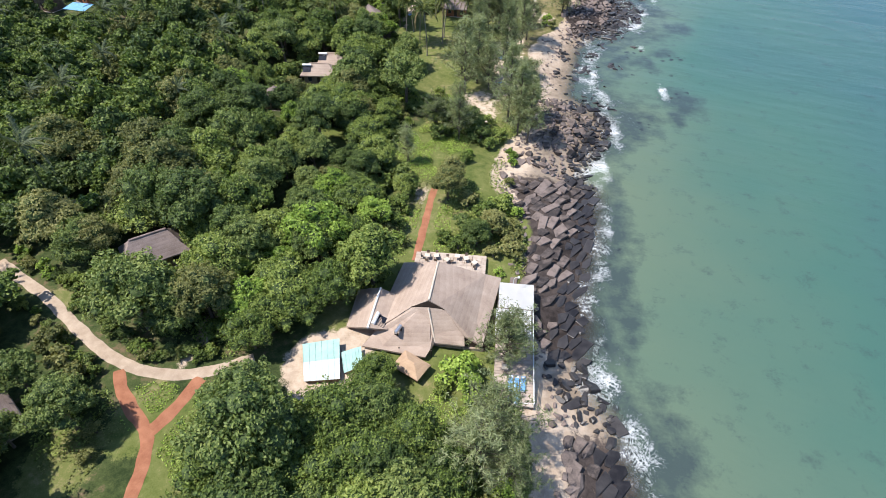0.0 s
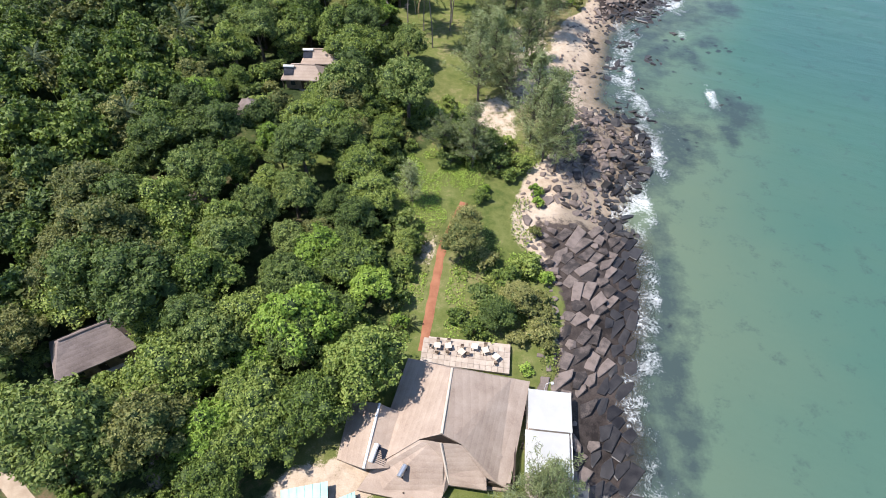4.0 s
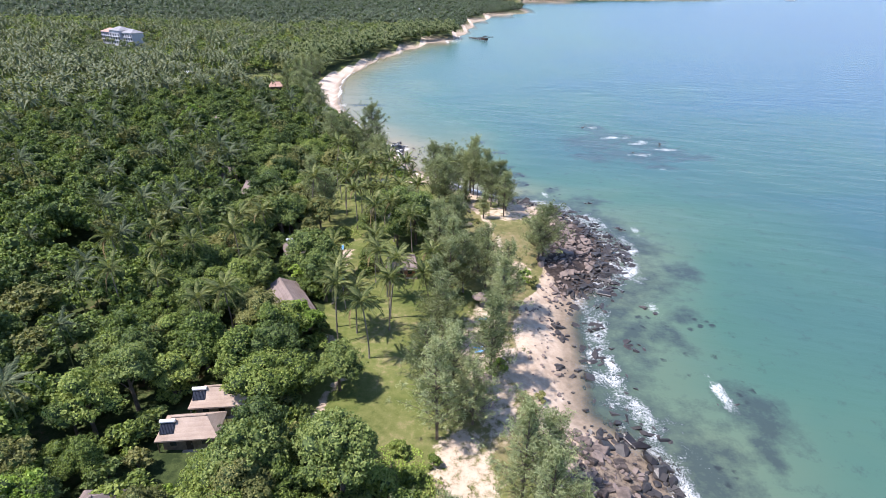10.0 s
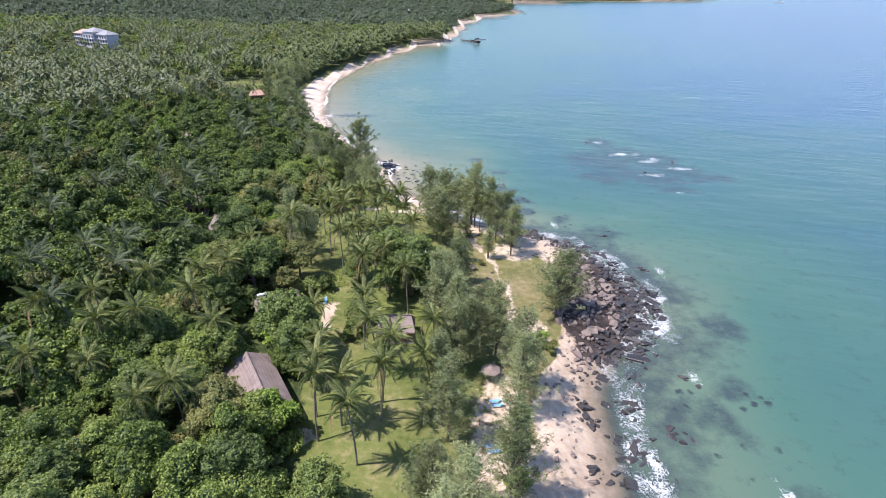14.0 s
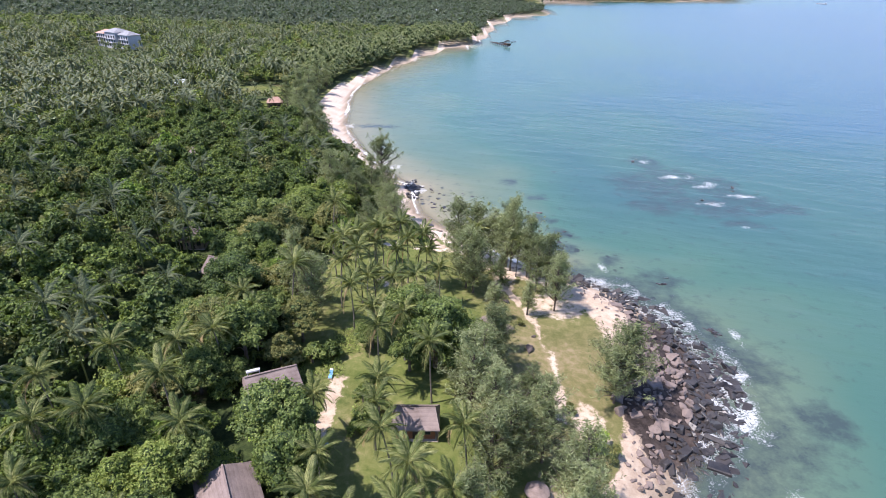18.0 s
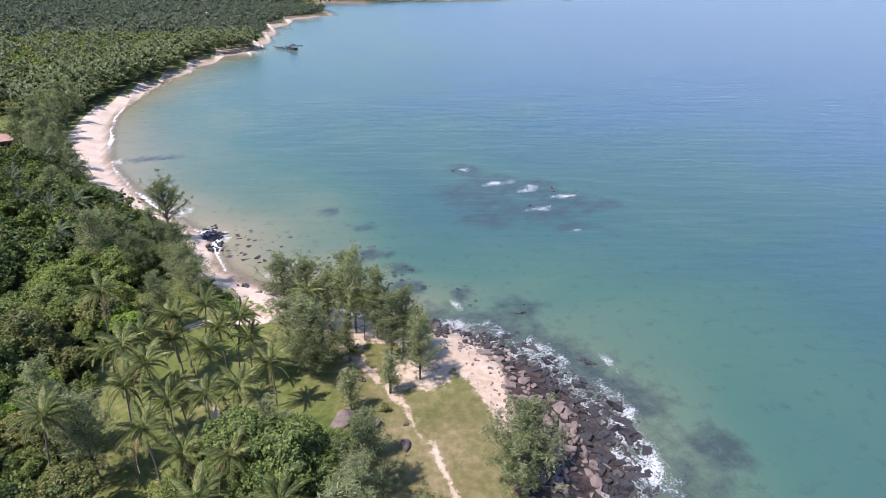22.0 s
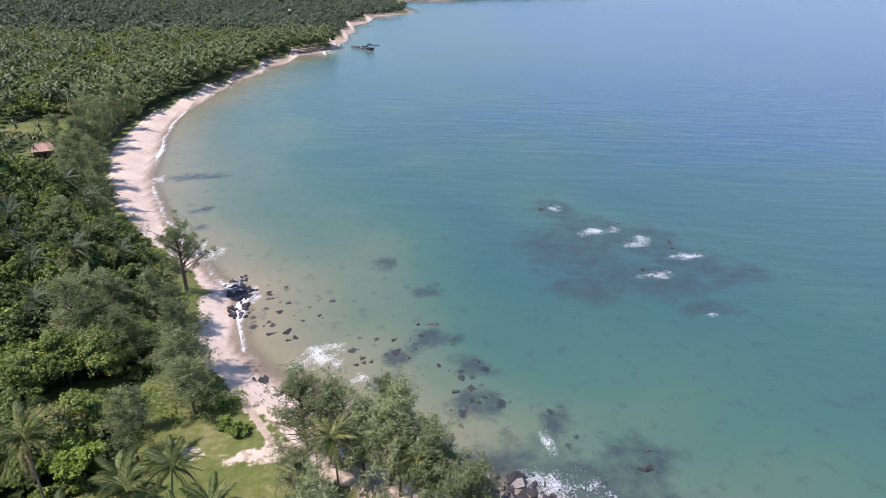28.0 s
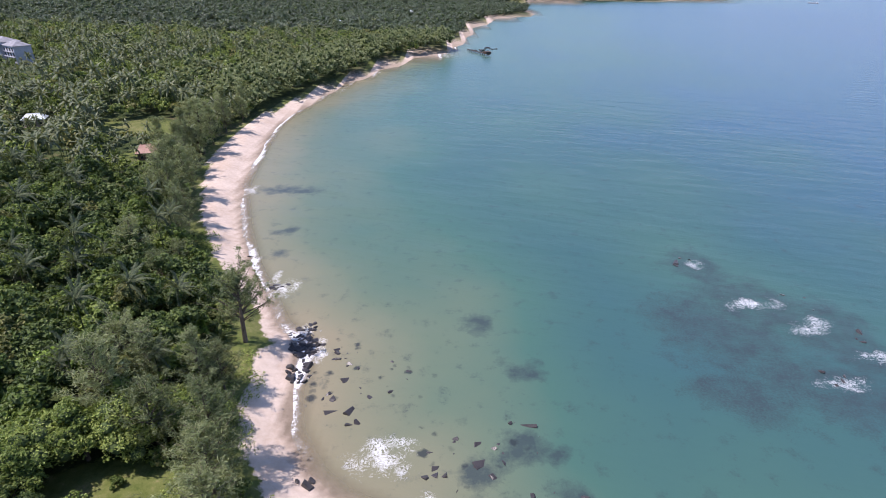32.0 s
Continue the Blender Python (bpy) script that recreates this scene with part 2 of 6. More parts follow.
M_SANDPATH = plain("sandy_path", (0.28, 0.21, 0.15), (0.46, 0.37, 0.28), 0.8, 0.95, grain=14, own=0.0)
M_REDPATH = plain("laterite_path", (0.22, 0.085, 0.045), (0.36, 0.160, 0.090), 0.8, 0.95, grain=14)
M_WHITE = plain("white_paint", (0.66, 0.66, 0.64), (0.82, 0.82, 0.80), 0.8, 0.5, depth=0.004)
M_CREAM = plain("cream_render", (0.45, 0.38, 0.30), (0.62, 0.54, 0.44), 0.8, 0.85)
M_WOOD = plain("weathered_wood", (0.12, 0.085, 0.06), (0.30, 0.235, 0.18), 1.2, 0.8, own=0.3)
M_DARKWOOD = plain("dark_wood", (0.025, 0.018, 0.014), (0.075, 0.05, 0.038), 1.2, 0.7, own=0.2)
M_TERRACE = plain("terrace_stone", (0.30, 0.24, 0.195), (0.46, 0.39, 0.325), 1.2, 0.85, own=0.25)
M_BLUE = plain("blue_fabric", (0.10, 0.26, 0.46), (0.20, 0.42, 0.66), 2.0, 0.8)
M_PANEL = plain("solar_glass", (0.012, 0.015, 0.022), (0.03, 0.035, 0.05), 2.0, 0.15)
M_STEEL = plain("steel_tank", (0.55, 0.55, 0.56), (0.75, 0.75, 0.76), 2.0, 0.3, metal=0.8)
M_REDROOF = plain("clay_roof_tiles", (0.36, 0.12, 0.06), (0.56, 0.24, 0.13), 0.8, 0.85, own=0.15)
M_FADED = plain("faded_roof_tiles", (0.30, 0.17, 0.125), (0.46, 0.30, 0.235), 0.8, 0.85, own=0.15)
M_GREYWALL = plain("grey_render", (0.34, 0.34, 0.37), (0.50, 0.50, 0.53), 0.3, 0.8)
M_GREYROOF = plain("grey_roof", (0.16, 0.16, 0.17), (0.30, 0.30, 0.31), 0.5, 0.7)
M_DARKGLASS = plain("window_glass", (0.015, 0.02, 0.025), (0.04, 0.05, 0.06), 1.0, 0.1)


def thatch(name, dark, light):
    """Straw laid in courses, streaked down the slope."""
    m, n, l, b = material(name, 0.95, 0, 0.1)
    pos = n.new("ShaderNodeNewGeometry").outputs["Position"]
    s = n.new("ShaderNodeVectorMath")
    s.operation = "MULTIPLY"
    s.inputs[1].default_value = (9, 9, 1.2)
    l.new(pos, s.inputs[0])
    streak, blot = noise_node(n, l, 1.0, 4, 0.7, s.outputs[0]), noise_node(n, l, 0.45, 4, 0.6, pos)
    xyz = n.new("ShaderNodeSeparateXYZ")
    l.new(pos, xyz.inputs[0])
    course = math_node(n, l, "FRACT", math_node(n, l, "MULTIPLY", xyz.outputs[2], 2.6))
    f = math_node(n, l, "MULTIPLY_ADD", streak, 0.55, math_node(n, l, "MULTIPLY_ADD", blot, 0.62, math_node(n, l, "MULTIPLY_ADD", course, 0.09, -0.06)))
    info = n.new("ShaderNodeObjectInfo").outputs["Random"]
    f = math_node(n, l, "MULTIPLY_ADD", info, 0.08, f)
    l.new(ramp(n, l, f, [(0.35, dark), (0.75, light)]), b.inputs["Base Color"])
    bump(n, l, b, f, 0.8, 0.06)
    return m


M_THATCH = thatch("thatch_tan", (0.25, 0.185, 0.145), (0.42, 0.335, 0.270))
M_THATCH_GREY = thatch("thatch_grey", (0.10, 0.078, 0.070), (0.275, 0.222, 0.202))
M_THATCH_FRESH = thatch("thatch_fresh", (0.30, 0.20, 0.13), (0.46, 0.33, 0.22))


def sheet_roof(name, tone):
    """Ribbed painted sheet metal."""
    m, n, l, b = material(name, 0.35, 0.0, 0.5)
    f = noise_node(n, l, 0.9, 4)
    l.new(ramp(n, l, f, [(0.35, tuple(v * 0.8 for v in tone)), (0.65, tone)]), b.inputs["Base Color"])
    return m


M_SHEET = sheet_roof("pale_green_sheet", (0.36, 0.56, 0.50))
M_SHEETWHITE = sheet_roof("white_sheet", (0.58, 0.64, 0.63))
M_CANVAS = plain("white_canvas", (0.70, 0.70, 0.68), (0.78, 0.78, 0.76), 0.6, 0.7, depth=0.004)


def ground_material():
    m, n, l, b = material("ground", 0.95, 0, 0.15)
    pos = n.new("ShaderNodeNewGeometry").outputs["Position"]
    big, mid, fine = noise_node(n, l, 0.09, 5, 0.6, pos), noise_node(n, l, 0.8, 5, 0.65, pos), noise_node(n, l, 7.0, 4, 0.7, pos)
    f = math_node(n, l, "MULTIPLY_ADD", mid, 0.45, math_node(n, l, "MULTIPLY_ADD", fine, 0.3, math_node(n, l, "MULTIPLY_ADD", big, 0.5, -0.12)))
    f = math_node(n, l, "MULTIPLY_ADD", f, 2.3, -0.66)
    wood = ramp(n, l, f, [(0.3, (0.022, 0.036, 0.012)), (0.6, (0.060, 0.080, 0.026)), (0.85, (0.15, 0.105, 0.065))])
    lawn = ramp(n, l, f, [(0.22, (0.062, 0.092, 0.021)), (0.42, (0.104, 0.125, 0.033)), (0.62, (0.135, 0.152, 0.048)), (0.84, (0.235, 0.200, 0.098))])
    sand = ramp(n, l, f, [(0.25, (0.330, 0.250, 0.180)), (0.55, (0.455, 0.362, 0.272)), (0.85, (0.530, 0.445, 0.355))])
    pink = ramp(n, l, f, [(0.25, (0.46, 0.365, 0.285)), (0.8, (0.60, 0.50, 0.41))])
    sand = mix(n, l, attr(n, "beach"), sand, pink)
    wet = ramp(n, l, f, [(0.25, (0.17, 0.135, 0.098)), (0.8, (0.30, 0.24, 0.18))])
    rock = ramp(n, l, f, [(0.3, (0.024, 0.019, 0.017)), (0.8, (0.088, 0.069, 0.060))])
    edge = math_node(n, l, "MULTIPLY_ADD", mid, 1.3, math_node(n, l, "MULTIPLY_ADD", fine, 0.7, -1.0))

    def mask(name):
        v = math_node(n, l, "ADD", attr(n, name), edge)
        r = n.new("ShaderNodeMapRange")
        r.inputs[1].default_value, r.inputs[2].default_value = 0.38, 0.62
        l.new(v, r.inputs[0])
        return r.outputs[0]

    dry = ramp(n, l, f, [(0.2, (0.097, 0.101, 0.035)), (0.5, (0.155, 0.139, 0.060)), (0.8, (0.252, 0.197, 0.118))])
    lawn = mix(n, l, attr(n, "dry"), lawn, dry)
    col = mix(n, l, mask("lawn"), wood, lawn)
    col = mix(n, l, mask("sand"), col, sand)
    col = mix(n, l, attr(n, "wet"), col, wet)
    col = mix(n, l, mask("rocky"), col, rock)
    l.new(col, b.inputs["Base Color"])
    bump(n, l, b, f, 0.6, 0.12)
    return m


def water_material():
    m, n, l, b = material("sea_water", 0.12, 0, 0.36)
    b.inputs["IOR"].default_value = 1.33
    pos = n.new("ShaderNodeNewGeometry").outputs["Position"]
    s = n.new("ShaderNodeCombineXYZ")
    for k, way in enumerate(((0.24, -0.085, 0.0), (0.33, 0.94, 0.0))):
        dot = n.new("ShaderNodeVectorMath")
        dot.operation = "DOT_PRODUCT"
        dot.inputs[1].default_value = way
        l.new(pos, dot.inputs[0])
        l.new(dot.outputs["Value"], s.inputs[k])
    big, mid, fine = noise_node(n, l, 0.02, 4, 0.55, pos), noise_node(n, l, 0.28, 5, 0.6, pos), noise_node(n, l, 2.2, 6, 0.7, pos)
    deep = math_node(n, l, "MULTIPLY_ADD", big, 0.22, math_node(n, l, "ADD", attr(n, "deep"), -0.11))
    col = ramp(n, l, deep, [(0.0, (0.31, 0.235, 0.150)), (0.12, (0.185, 0.182, 0.116)), (0.25, (0.104, 0.145, 0.098)), (0.42, (0.050, 0.117, 0.092)), (0.58, (0.037, 0.097, 0.095)), (0.76, (0.031, 0.086, 0.124)), (1.0, (0.024, 0.068, 0.126))])
    # weed and sunken reef
    w = math_node(n, l, "MULTIPLY_ADD", math_node(n, l, "MULTIPLY_ADD", mid, 0.9, math_node(n, l, "MULTIPLY_ADD", fine, 0.3, -0.62)), 2.6, attr(n, "weed"))
    r = n.new("ShaderNodeMapRange")
    r.inputs[1].default_value, r.inputs[2].default_value, r.inputs[4].default_value = 0.10, 1.0, 0.82
    l.new(w, r.inputs[0])
    col = mix(n, l, r.outputs[0], col, (0.034, 0.050, 0.055))
    # sunken stones seen as dark dots
    wob = n.new("ShaderNodeVectorMath")
    wob.operation = "MULTIPLY_ADD"
    wob.inputs[1].default_value = (1.6, 1.6, 0.0)
    rag = n.new("ShaderNodeTexNoise")
    rag.inputs["Scale"].default_value, rag.inputs["Detail"].default_value = 0.9, 4
    l.new(pos, rag.inputs["Vector"])
    l.new(rag.outputs["Color"], wob.inputs[0])
    l.new(pos, wob.inputs[2])
    dot = n.new("ShaderNodeTexVoronoi")
    dot.inputs["Scale"].default_value = 0.42
    l.new(wob.outputs[0], dot.inputs["Vector"])
    pick = n.new("ShaderNodeSeparateColor")
    l.new(dot.outputs["Color"], pick.inputs[0])
    size = math_node(n, l, "MULTIPLY_ADD", pick.outputs[0], 0.55, math_node(n, l, "MULTIPLY_ADD", attr(n, "stones"), 0.55, -0.55))
    dm = n.new("ShaderNodeMapRange")
    dm.inputs[1].default_value, dm.inputs[2].default_value, dm.inputs[4].default_value = -0.05, 0.16, 0.86
    l.new(math_node(n, l, "SUBTRACT", size, dot.outputs["Distance"]), dm.inputs[0])
    col = mix(n, l, dm.outputs[0], col, (0.026, 0.034, 0.038))
    # purple-brown reef under a little water
    rm = n.new("ShaderNodeMapRange")
    rm.inputs[1].default_value, rm.inputs[2].default_value, rm.inputs[4].default_value = 0.25, 1.30, 0.78
    l.new(math_node(n, l, "ADD", attr(n, "reef"), math_node(n, l, "MULTIPLY_ADD", mid, 1.9, math_node(n, l, "MULTIPLY_ADD", fine, 2.2, -2.1))), rm.inputs[0])
    col = mix(n, l, rm.outputs[0], col, (0.036, 0.051, 0.056))
    # foam: veins where it is thin, closed where it is thick
    warp = n.new("ShaderNodeTexNoise")
    warp.inputs["Scale"].default_value, warp.inputs["Detail"].default_value = 0.5, 4
    l.new(pos, warp.inputs["Vector"])
    sc = n.new("ShaderNodeVectorMath")
    sc.operation = "MULTIPLY_ADD"
    sc.inputs[1].default_value = (3.2, 3.2, 0.0)
    l.new(warp.outputs["Color"], sc.inputs[0])
    l.new(pos, sc.inputs[2])

    cell = n.new("ShaderNodeTexVoronoi")
    cell.feature = "DISTANCE_TO_EDGE"
    cell.inputs["Scale"].default_value = 2.3
    l.new(sc.outputs[0], cell.inputs["Vector"])
    body_n = math_node(n, l, "MULTIPLY_ADD", mid, 1.9, math_node(n, l, "MULTIPLY_ADD", fine, 1.3, -1.6))
    thick = math_node(n, l, "MULTIPLY_ADD", attr(n, "foam"), 1.1, math_node(n, l, "MULTIPLY_ADD", body_n, 1.0, -0.56))
    f = math_node(n, l, "MULTIPLY_ADD", thick, 0.64, math_node(n, l, "MULTIPLY", cell.outputs["Distance"], -1.0))
    fr = n.new("ShaderNodeMapRange")
    fr.inputs[1].default_value, fr.inputs[2].default_value, fr.inputs[4].default_value = -0.02, 0.44, 0.88
    l.new(f, fr.inputs[0])
    foam = fr.outputs[0]
    col = mix(n, l, foam, col, (0.80, 0.82, 0.82))
    l.new(col, b.inputs["Base Color"])
    l.new(math_node(n, l, "MULTIPLY_ADD", foam, 0.6, 0.27), b.inputs["Roughness"])
    swell = noise_node(n, l, 0.16, 3, 0.5, s.outputs[0])
    rip = math_node(n, l, "MULTIPLY_ADD", fine, 0.10, math_node(n, l, "MULTIPLY_ADD", mid, 0.26, swell))
    bump(n, l, b, rip, 0.62, 0.5)
    # thin water at the edge lets the bed show
    clear = n.new("ShaderNodeBsdfTransparent")
    ms = n.new("ShaderNodeMixShader")
    body = math_node(n, l, "MAXIMUM", attr(n, "body"), foam)
    l.new(body, ms.inputs[0])
    l.new(clear.outputs[0], ms.inputs[1])
    l.new(b.outputs[0], ms.inputs[2])
    l.new(ms.outputs[0], n["Material Output"].inputs[0])
    return m


M_GROUND, M_WATER = ground_material(), water_material()


# ---------------------------------------------------------------- mesh helpers
def mesh_np(name, verts, faces, mats, index=None, smooth_faces=False):
    """A mesh from arrays; faces: a list of (n, k) arrays."""
    me = bpy.data.meshes.new(name)
    verts = np.asarray(verts, np.float32)
    faces = [np.asarray(f, np.int32) for f in faces if len(f)]
    loops = np.concatenate([f.ravel() for f in faces])
    sizes = np.concatenate([np.full(len(f), f.shape[1], np.int32) for f in faces])
    me.vertices.add(len(verts))
    me.vertices.foreach_set("co", verts.ravel())
    me.loops.add(len(loops))
    me.loops.foreach_set("vertex_index", loops)
    me.polygons.add(len(sizes))
    me.polygons.foreach_set("loop_start", np.r_[0, np.cumsum(sizes)[:-1]].astype(np.int32))
    me.polygons.foreach_set("loop_total", sizes)
    if index is not None:
        me.polygons.foreach_set("material_index", np.asarray(index, np.int32))
    me.polygons.foreach_set("use_smooth", np.full(len(sizes), smooth_faces))
    for m in mats if isinstance(mats, (list, tuple)) else [mats]:
        me.materials.append(m)
    me.update(calc_edges=True)
    return me


def part(name, bm, mat, parent=None, label="", at=None):
    """Links a bmesh or a mesh as one object, under a thing if given."""
    if isinstance(bm, bmesh.types.BMesh):
        me = bpy.data.meshes.new(name)
        bm.to_mesh(me)
        bm.free()
        me.materials.append(mat)
    else:
        me = bm
    ob = new(name, me)
    if parent is not None:
        ob.parent = parent
    if at is not None:
        ob.matrix_basis = at
    if label:
        ob["label"] = label
    return ob


def thing(name, m, label, category, group=""):
    ob = new(name)
    ob.matrix_basis = m
    return tagged(ob, label, category, group)


def box(bm, x0, y0, z0, x1, y1, z1, m=None):
    r = bmesh.ops.create_cube(bm, size=1.0)
    t = Matrix.LocRotScale(((x0 + x1) / 2, (y0 + y1) / 2, (z0 + z1) / 2), None, (abs(x1 - x0), abs(y1 - y0), abs(z1 - z0)))
    bmesh.ops.transform(bm, matrix=(m @ t) if m else t, verts=r["verts"])
    return r["verts"]


def boxes(*rows, bev=0.0):
    bm = bmesh.new()
    for r in rows:
        box(bm, *r)
    if bev:
        bmesh.ops.bevel(bm, geom=bm.edges[:], offset=bev, segments=1, affect="EDGES")
    return bm


def tube(bm, pts, radii, sides=7):
    """A tapered tube along points."""
    rings, up = [], Vector((0.31, 0.17, 0.93))
    for k, p in enumerate(pts):
        p = Vector(p)
        d = (Vector(pts[min(k + 1, len(pts) - 1)]) - Vector(pts[max(k - 1, 0)])).normalized()
        a = d.cross(up if abs(d.dot(up)) < 0.95 else Vector((1, 0, 0))).normalized()
        c = d.cross(a)
        rings.append([bm.verts.new(p + radii[k] * (a * math.cos(2 * math.pi * s / sides) + c * math.sin(2 * math.pi * s / sides))) for s in range(sides)])
    for a, c in zip(rings, rings[1:]):
        for s in range(sides):
            bm.faces.new((a[s], a[(s + 1) % sides], c[(s + 1) % sides], c[s]))
    bm.faces.new(rings[-1])
    bm.faces.new(rings[0][::-1])
    return bm


def prism(bm, pts, thick):
    """A slab over an outline of 3-D points, thick downwards."""
    top = [bm.verts.new(p) for p in pts]
    low = [bm.verts.new((p[0], p[1], p[2] - thick)) for p in pts]
    bm.faces.new(top)
    bm.faces.new(low[::-1])
    n = len(pts)
    for k in range(n):
        bm.faces.new((top[k], low[k], low[(k + 1) % n], top[(k + 1) % n]))
    return bm


def blob(rng, sub=2, rough=0.25):
    """A lumpy ball of radius about 1, as arrays."""
    bm = bmesh.new()
    bmesh.ops.create_icosphere(bm, subdivisions=sub, radius=1.0)
    o = Vector(rng.uniform(-50, 50, 3))
    for v in bm.verts:
        v.co *= 1 + rough * noise.noise(v.co * 1.7 + o) + rough * 0.6 * noise.noise(v.co * 4.1 + o)
    vs = np.array([v.co[:] for v in bm.verts])
    fs = np.array([[v.index for v in f.verts] for f in bm.faces])
    bm.free()
    return vs, fs


# ---------------------------------------------------------------- ground and sea
def spread(a, b, step, far_a, far_b, grow=1.22):
    """Even steps from a to b, then growing ones out to far_a and far_b."""
    mid = list(np.arange(a, b + step / 2, step))
    lo, hi, s = [], [], step
    while (lo[-1] if lo else a) > far_a:
        s *= grow
        lo.append((lo[-1] if lo else a) - s)
    s = step
    while (hi[-1] if hi else b) < far_b:
        s *= grow
        hi.append((hi[-1] if hi else b) + s)
    return np.array(lo[::-1] + mid + hi)


def sheet(name, xs, ys, zf, mat, keep=None):
    gx, gy = np.meshgrid(xs, ys)
    x, y = gx.ravel(), gy.ravel()
    nx, ny = len(xs), len(ys)
    i = (np.arange(ny - 1)[:, None] * nx + np.arange(nx - 1)[None]).ravel()
    f = np.stack([i, i + 1, i + nx + 1, i + nx], 1)
    if keep is not None:
        k = keep(x, y)
        f = f[k[f].any(1)]
    me = mesh_np(name, np.stack([x, y, zf(x, y)], 1), [f], mat, smooth_faces=True)
    return me, x, y


def give(me, name, values):
    a = me.attributes.new(name, "FLOAT", "POINT")
    a.data.foreach_set("value", np.asarray(values, np.float32))


def patches(x, y, rows):
    """1 inside soft ellipses of (x, y, half width, half length)."""
    out = np.zeros(x.shape)
    for cx, cy, rx, ry in rows:
        out = np.maximum(out, smooth(1.25, 0.7, np.hypot((x - cx) / rx, (y - cy) / ry)))
    return out


# inner edge of the rock belt, as (y, x)
BELT = [(-60, 14), (10, 11), (28, 10.5), (38, 9), (44, 10), (49, 7.6), (56, 7.4), (59.5, 4.2), (64, 4.6), (67, 6.2), (74, 6.2), (82, 4.2), (90, 2.6), (97, 3.6), (104, 6.5), (112, 8), (119, 10),
        (124, 13), (130, 13.5), (140, 14.5), (156, 16.5), (161, 17.5), (170, 17.5), (178, 18.5), (184, 20.5), (190, 23), (196, 25.5), (204, 27), (211, 26.5), (215, 24), (220, 18.5), (226, 10), (230, 12), (6000, 1500)]
LAWNS = [(-35, 96, 7, 4), (-40, 30.5, 3.4, 5.5), (-33.5, 28, 4, 8), (-46, 24, 4, 5), (-40, 250, 9, 7), (-108, 430, 18, 12), (-25, 127, 8, 10), (-119, 440, 22, 14),
         (-43, 285, 3, 9), (-4, 38, 4, 6), (-26, 171, 6, 7), (-38, 218, 6, 8), (-100, 398, 9, 7), (-60, 47, 4, 2)]
SANDS = [(13, 207, 7, 6), (3, 221, 3, 9), (-11, 234, 9, 2), (1, 139, 5, 20), (-5, 114, 5, 10), (3, 155, 3, 8), (-29, 178, 1.6, 5),
         (-29, 145, 3, 2), (-24, 236, 3, 2), (12, 172, 3, 6), (-17, 46, 3, 5), (-13, 80, 1.6, 3), (-98, 392, 6, 4), (-272, 596, 18, 10), (-222, 905, 34, 16)]
RED_PATHS = [[(-46.0, 36.4), (-45, 34.5), (-41.5, 31.2), (-38.2, 28.8), (-36.9, 25), (-36.2, 20), (-37, 10)], [(-35.6, 37), (-36.2, 34), (-37.2, 31), (-38.2, 28.8)],
             [(-11.5, 62.5), (-11.3, 70), (-11.1, 77), (-11.0, 81), (-9.8, 86), (-8.6, 91)]]
ROADS = [[(-75, 53), (-69.3, 50), (-63, 47), (-56.4, 42.8), (-51, 39.6), (-47.8, 38), (-43.3, 36.7), (-38.1, 36.9), (-34.1, 38.4), (-30, 41)]]
TRACKS = [[(2, 221), (3, 214), (5, 208.5)], [(5, 208.5), (7, 200), (8, 194), (8.5, 186), (8, 172)], [(-17, 247), (-12, 236), (-4, 233), (2, 221)],
          [(-28, 182), (-29, 175), (-30, 166), (-29, 158)], [(-25, 217), (-20, 205), (-18, 196)], [(-37, 53), (-38, 46), (-38.5, 38)], [(-27, 124), (-26, 130), (-24, 134)]]
xs = spread(-110, 60, 1.25, -4500, 3000)
ys = spread(-10, 330, 1.25, -900, 4800)
me, gx, gy = sheet("ground", xs, ys, height, M_GROUND)
off = sea_way(gx, gy)
veg = gx - along(VEG, gy)
ragged = 1.6 * wave(gx, gy, 6.0)
lawn = smooth(1.5, -1.5, along(WOOD, gy) - gx + ragged)
lawn = np.maximum(lawn, patches(gx, gy, LAWNS))
sand = np.maximum(smooth(-1.2, 1.2, veg + ragged * 0.7), patches(gx, gy, SANDS) * 0.62)
sand = np.maximum(sand, patches(gx, gy, [(-20.5, 41, 5.5, 6), (-16, 47, 3, 3), (-14.5, 38.5, 2, 3)]))
for line in TRACKS:
    sand = np.maximum(sand, 0.8 * smooth(1.1, 0.3, near_line(gx, gy, line) + 0.25 * ragged))
belt = gx - along(BELT, gy)
rocky = smooth(-0.6, 1.2, belt + 0.7 * ragged) * (smooth(46, 50, gy) * smooth(95, 84, gy) + 0.8 * smooth(40, 34, gy) * smooth(10, 12, gx) + 0.9 * smooth(163, 169, gy) * smooth(211, 204, gy) + 0.5 * smooth(98, 104, gy) * smooth(125, 119, gy))
give(me, "lawn", lawn)
give(me, "sand", sand)
give(me, "dry", np.clip(0.9 * smooth(-12, 2, gx) * smooth(104, 122, gy) * (1 - 0.5 * smooth(195, 215, gy)) + 0.35 * wave(gx, gy, 16, 3.0), 0, 1))
give(me, "beach", smooth(226, 236, gy))
give(me, "rocky", rocky)
give(me, "wet", np.maximum(np.where(gy < 228, smooth(-3.2, -0.8, off + 0.5 * ragged), smooth(-1.8, -0.2, off + 0.3 * ragged)), 0.8 * smooth(2.0, 5.0, belt + ragged) * (gy < 226) * (gy > 76)))
tagged(new("ground", me), "tropical coast ground with forest floor, lawn and pale sand", "ground", kind="structure")

xs = spread(-100, 110, 1.25, -300, 4500)
ys = spread(-10, 420, 1.25, -900, 4800)


